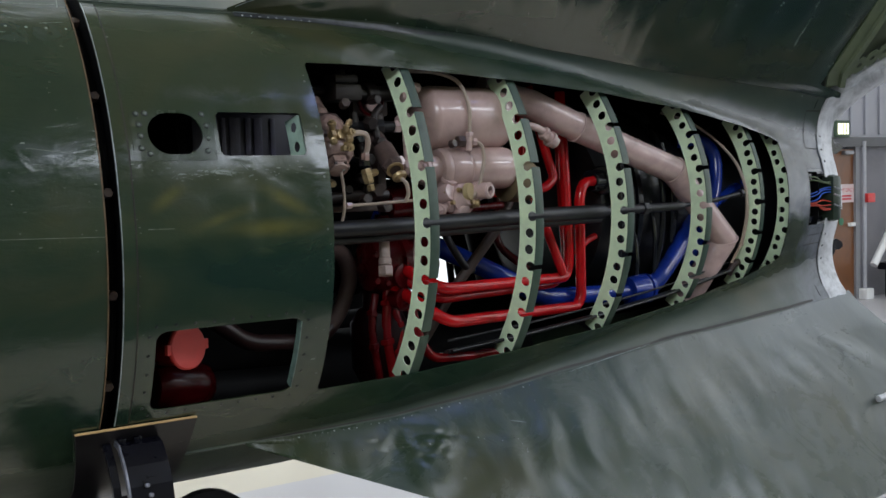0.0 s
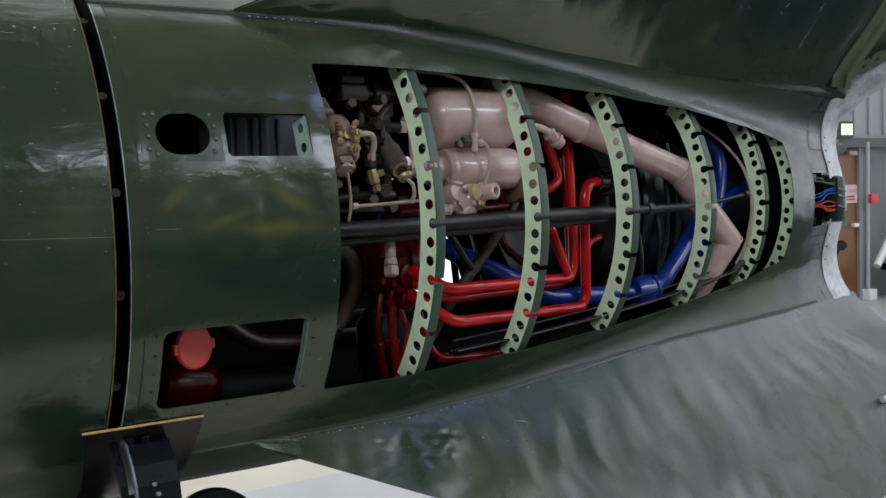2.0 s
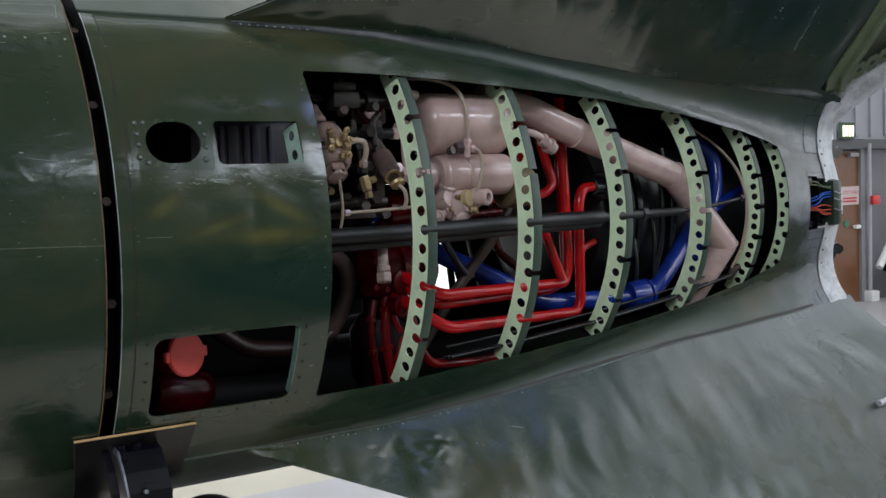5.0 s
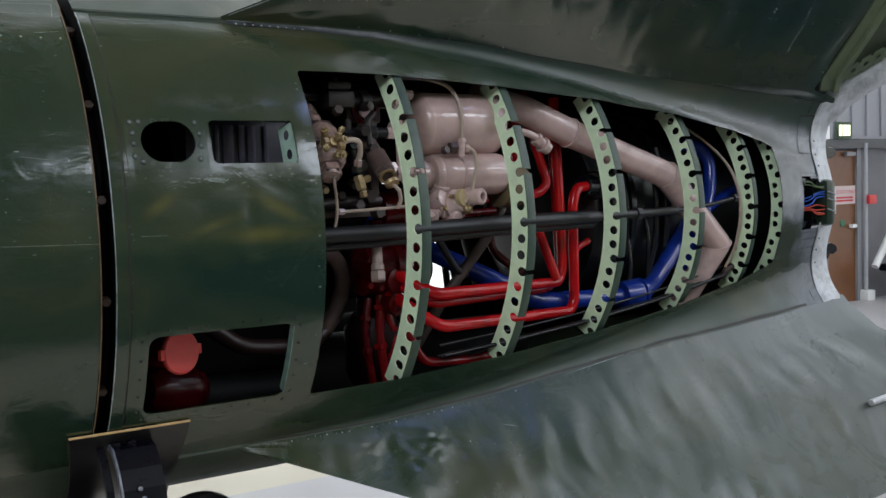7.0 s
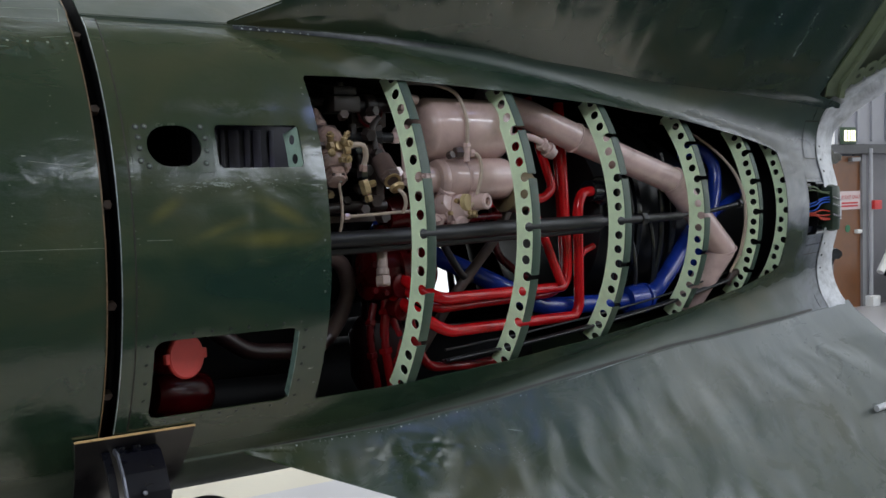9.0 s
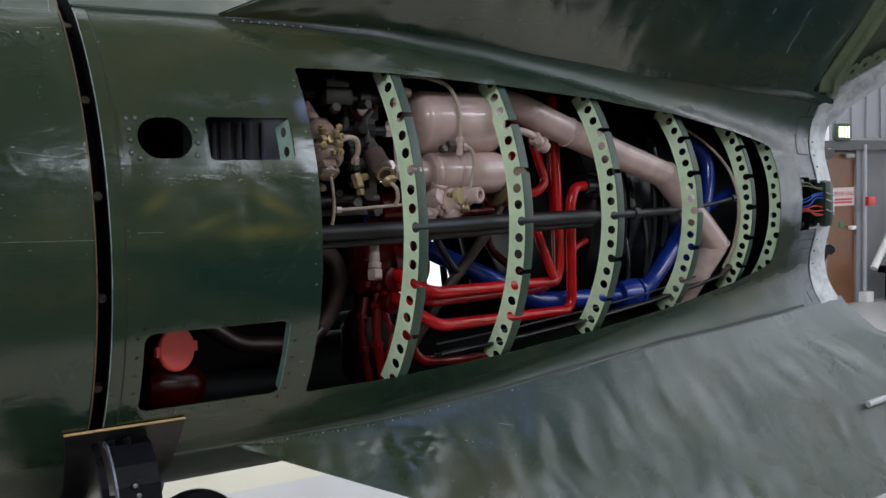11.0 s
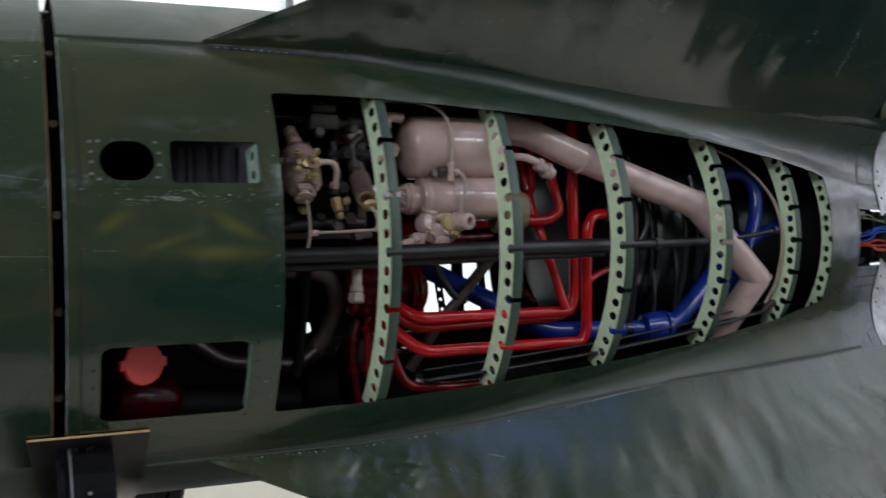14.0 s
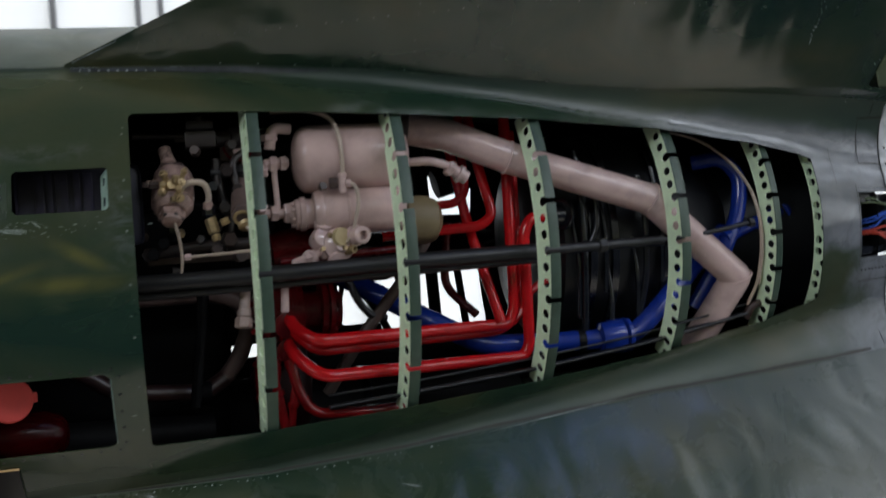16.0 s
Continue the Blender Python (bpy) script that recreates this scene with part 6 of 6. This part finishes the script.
# ---- the hangar ----
def floor_paint(name, low, high):
    m, t, p = material(name)
    big = noise_tex(t, 0.5, 5, 0.6, 0.5)
    fine = noise_tex(t, 9, 8, 0.7, 0.8)
    c = ramp(t, big, [(0.35, low), (0.65, high)])
    c = mixc(t, ramp(t, fine, [(0.6, (0, 0, 0)), (0.9, (0.03, 0.03, 0.03))]), c, (0.36, 0.32, 0.27))
    t.links.new(c, p.inputs["Base Color"])
    t.links.new(ramp(t, big, [(0.3, (0.28, 0.28, 0.28)), (0.7, (0.42, 0.42, 0.42))]), p.inputs["Roughness"])
    bump(t, p, noise_tex(t, 60, 2), 0.03, 0.001)
    return m


# Two pale floor tones, lavender and cream, meeting at y 2.1
FLOOR = floor_paint("pale_lavender_floor", (0.385, 0.372, 0.385), (0.44, 0.43, 0.445))
CREAMFLOOR = floor_paint("pale_cream_floor", (0.50, 0.45, 0.34), (0.56, 0.51, 0.40))
DIMFLOOR = plain("cream_floor_paint", (0.80, 0.70, 0.58), 0.45, 0, 0.3, 0.7)
# Dark floor colour stands in for shade and dark reflections below the rocket
DARKFLOOR = plain("dark_reflection_floor", (0.020, 0.027, 0.045), 0.75, 0, 0.3, 0.8)
DARKFLOOR.node_tree.nodes["Principled BSDF"].inputs["Specular IOR Level"].default_value = 0.2
WALL = plain("grey_lilac_cladding", (0.30, 0.30, 0.33), 0.5, 0, 0.1, 1.5)
DIM = plain("dim_grey_wall", (0.05, 0.055, 0.05), 0.7, 0, 0.2, 0.8)
# Warm strip of an unseen wall, coloured for yellow reflections on the skin
YELLOWWALL = plain("warm_reflected_strip_paint", (0.50, 0.46, 0.22), 0.7, 0, 0.15, 0.8)
OLDWALL = plain("olive_cream_wall_paint", (0.15, 0.145, 0.10), 0.7, 0, 0.2, 0.8)
LOWWALL = plain("dull_grey_lower_wall_paint", (0.15, 0.145, 0.16), 0.55, 0, 0.25, 1.2)
ROOF = plain("pale_roof_lining", (0.76, 0.70, 0.48), 0.7, 0, 0.15, 0.7)
GREYM = plain("grey_frame_paint", (0.22, 0.22, 0.23), 0.4, 0, 0.15, 4)
WHITE = plain("white_gloss_paint", (0.75, 0.75, 0.74), 0.35, 0, 0.08, 5)
DOORWOOD = plain("orange_brown_wood", (0.15, 0.055, 0.017), 0.38, 0, 0.22, 3)
BEAMGREY = plain("dark_grey_beam_paint", (0.07, 0.07, 0.075), 0.5, 0, 0.2, 3)
SIGNRED = plain("red_sign_print", (0.5, 0.02, 0.03), 0.5, 0, 0.1)


def structure(name, bm, mat, label=""):
    return tagged(link(name, bm, mat, None, label, False), kind="structure")


structure("floor", box((-14, -2.15, -0.1), (3.88, -0.30, 0)), DIMFLOOR, "cream painted hangar floor")
structure("floor_ahead", box((-14, -0.30, -0.1), (0.4, 1.4, 0)), DIMFLOOR, "cream painted hangar floor")
structure("floor_dark", box((3.88, -2.15, -0.1), (20, -0.75, 0)), DARKFLOOR, "dark floor area, added for dark reflections on the skin")
structure("floor_front", box((-14, -11, -0.1), (20, -2.15, 0)), DARKFLOOR, "dark floor area, added for dark reflections on the skin")
# Dark strip: shade under the rocket painted onto the pale floor
structure("floor_under", box((0.4, -0.30, -0.1), (2.8, 0.5, 0)), DARKFLOOR, "dark floor strip, painted as shade under the rocket")
structure("floor_under_end", box((2.8, -0.30, -0.1), (3.88, 0.5, 0)), FLOOR, "pale lavender floor area with scuffs")
structure("floor_under_far", box((0.4, 0.5, -0.1), (3.88, 1.4, 0)), FLOOR, "pale lavender floor area with scuffs")
structure("floor_cream", box((-14, 2.1, -0.1), (3.88, 5.4, 0)), CREAMFLOOR, "cream floor area with scuffs")
structure("floor_pale", box((-14, 1.4, -0.1), (3.88, 2.1, 0)), FLOOR, "pale lavender floor area with scuffs")
structure("floor_pale_end", box((3.88, -0.75, -0.1), (20, 5.4, 0)), FLOOR, "pale lavender floor area with scuffs")
# Unseen ceiling, toned warm and pale to brighten the upper skin's reflection
structure("ceiling", box((-14, -11, 7.2), (20, 5.4, 7.3)), ROOF)
# Unseen front wall, banded dark, yellow and olive to set the skin's reflections
structure("wall_front", box((-14, -11.2, 0), (20, -11, 1.35)), DIM)
structure("wall_front_middle", box((-14, -11.2, 1.35), (20, -11, 2.3)), YELLOWWALL)
structure("wall_front_top", box((-14, -11.2, 5.4), (20, -11, 7.2)), OLDWALL)
structure("wall_left", box((-14.2, -11, 0), (-14, 5.4, 7.2)), DIM)
structure("wall_back", box((10.95, 5.1, 2.16), (20, 5.3, 7.2)), WALL, "grey ribbed metal cladding")
structure("wall_low", box((11.52, 5.1, 0), (20, 5.3, 2.16)), LOWWALL, "plain grey lower wall")
for i in range(28):
    x = 11.0 + i * 0.32
    structure("cladding_rib", box((x, 5.07, 2.2), (x + 0.055, 5.1, 7.2)), WALL)
m, t, p = material("daylit_white_panel")
p.inputs["Base Color"].default_value = (0.8, 0.8, 0.8, 1)
p.inputs["Emission Color"].default_value = (0.90, 0.95, 1, 1)
p.inputs["Emission Strength"].default_value = 0.80
# Unseen glowing end wall, there for its reflection in the tail
structure("window_2", box((20, -11, 0), (20.2, 5.4, 7.2)), m, "unseen bright hangar end, implied by reflections on the tail")
# Unseen glowing panels and posts, added for reflections in skin and tail
m3 = m.copy()
m3.name = "unseen_bright_panel"
m3.node_tree.nodes["Principled BSDF"].inputs["Emission Strength"].default_value = 1.75
structure("wall_front_side", box((-14, -11.2, 2.3), (8.0, -11, 5.4)), OLDWALL)
structure("reflected_panel_1", box((13.2, -11.2, 2.3), (20, -11, 5.4)), m3, "unseen glowing panel, added for reflections on the tail")
m4 = m.copy()
m4.name = "unseen_dimmer_panel"
m4.node_tree.nodes["Principled BSDF"].inputs["Emission Strength"].default_value = 0.60
structure("reflected_panel_2", box((8.0, -11.2, 2.3), (13.2, -11, 5.4)), m4, "unseen dimmer glowing panel, added for reflections on the skin")
for x in range(10, 20, 3):
    structure("window_post", box((x - 0.12, -10.99, 2.3), (x + 0.12, -10.9, 5.4)), DIM, "dim post added across the unseen glowing panels")
m1 = m.copy()
m1.name = "daylit_wall_panel"
m1.node_tree.nodes["Principled BSDF"].inputs["Emission Strength"].default_value = 0.5
structure("window_1", box((-14, 5.15, 0), (10.95, 5.3, 7.2)), m1, "bright translucent daylit wall panels")
for x in (-9.0, -6.0, -3.4, -0.22, 0.44, 0.62, 2.2, 3.3, 4.4, 5.5, 7.0, 8.5, 10.1):
    structure("window_post", box((x - 0.025, 5.08, 0), (x + 0.025, 5.15, 7.2)), GREYM, "slim grey window post")
structure("wall_pier", box((10.35, 5.08, 0), (10.70, 5.3, 2.16)), GREYM)
structure("beam_1", box((10.4, 4.98, 2.03), (20, 5.1, 2.15)), BEAMGREY, "grey steel beam over the door")
structure("door_frame", box((10.68, 5.02, 0), (10.73, 5.14, 2.03)), GREYM)
structure("door_frame", box((11.35, 5.02, 0), (11.43, 5.14, 2.03)), GREYM)
door = structure("door_1", box((10.73, 5.06, 0), (11.35, 5.10, 2.0)), DOORWOOD, "orange-brown wooden fire exit door")
part("door_closer", box((11.10, 4.99, 1.93), (11.28, 5.06, 1.98), 0.006), GREYM, door)
part("door_handle", box((11.22, 5.0, 0.98), (11.32, 5.06, 1.03), 0.01), WHITE, door, "white push bar handle")
part("door_disc", capped((11.08, 5.06, 1.05), (0, -1, 0), [(0, 0.05), (0.006, 0.05)], 24), plain("green_sticker", (0.02, 0.16, 0.07), 0.5), door, "small green round sticker")
sign = tagged(link("door_sign", box((10.86, 5.045, 1.30), (11.34, 5.06, 1.54)), plain("pale_pink_sign_board", (0.60, 0.48, 0.47), 0.5, 0, 0.05), None, "", False), "pale sign with red capitals fixed to the door", "sign")
tx = bpy.data.curves.new("lettering", "FONT")
tx.body, tx.size, tx.align_x, tx.align_y = "FIRE EXIT ONLY", 0.068, "CENTER", "CENTER"
tob = new("lettering", tx)
tob.matrix_world = Matrix.Translation((11.10, 5.042, 1.46)) @ Matrix.Rotation(radians(90), 4, "X")
tx.materials.append(SIGNRED)
bpy.context.view_layer.update()
me = bpy.data.meshes.new_from_object(tob.evaluated_get(bpy.context.evaluated_depsgraph_get()))
lo = new("sign_lettering", me)
lo.matrix_world = tob.matrix_world
bpy.data.objects.remove(tob)
lo.parent = sign
for i in range(2):
    part("print_bar", box((10.92, 5.041, 1.335 + i * 0.04), (11.28, 5.044, 1.357 + i * 0.04)), SIGNRED, sign)
exit_sign = thing("exit_sign", "lit emergency exit sign in a dark case", "exit sign")
part("case", box((10.82, 4.93, 2.15), (11.10, 4.98, 2.37), 0.01), plain("dark_green_case", (0.03, 0.06, 0.03), 0.5), exit_sign)
m, t, p = material("lit_sign_face")
p.inputs["Base Color"].default_value = (0.8, 0.85, 0.6, 1)
p.inputs["Emission Color"].default_value = (1.0, 1.0, 0.70, 1)
p.inputs["Emission Strength"].default_value = 1.3
part("lit_face", box((10.85, 4.926, 2.19), (11.07, 4.931, 2.33)), m, exit_sign, "glowing pale yellow sign face")
for i in range(3):
    part("symbol", box((10.90 + i * 0.055, 4.923, 2.185), (10.912 + i * 0.055, 4.926, 2.335)), BLACK, exit_sign)
POLEGREY = plain("worn_grey_pole_paint", (0.34, 0.34, 0.36), 0.4, 0, 0.15, 4)
pole = thing("pole", "grey painted pole beside the door", "pole")
part("pole_tube", capped((11.47, 4.98, 0), (0, 0, 1), [(0, 0.028), (2.1, 0.028)], 20), POLEGREY, pole)
part("pole_foot", box((11.40, 4.9, 0), (11.56, 5.05, 0.14), 0.01), WHITE, pole)
alarm = thing("alarm_box", "small red fire alarm box on the pole", "alarm")
part("alarm_case", box((11.44, 4.90, 1.29), (11.60, 4.95, 1.41), 0.008), plain("red_plastic", (0.55, 0.03, 0.03), 0.4), alarm)
part("alarm_back", box((11.47, 4.95, 1.31), (11.57, 4.98, 1.39), 0.004), WHITE, alarm)
brace = thing("wall_brace", "white diagonal steel brace against the wall", "brace")
part("brace_bar", tube([(11.55, 4.9, 0.45), (13.4, 4.9, 2.7)], 0.05, 0.01, 10), WHITE, brace)
bench = thing("bench", "dark blue low bench against the wall", "bench")
part("bench_top", box((11.7, 4.4, 0.38), (14.5, 4.95, 0.48), 0.02), NAVY, bench)
part("bench_leg", box((11.8, 4.5, 0.0), (11.9, 4.9, 0.38), 0.01), NAVY, bench)
part("bench_leg", box((14.2, 4.5, 0.0), (14.3, 4.9, 0.38), 0.01), NAVY, bench)
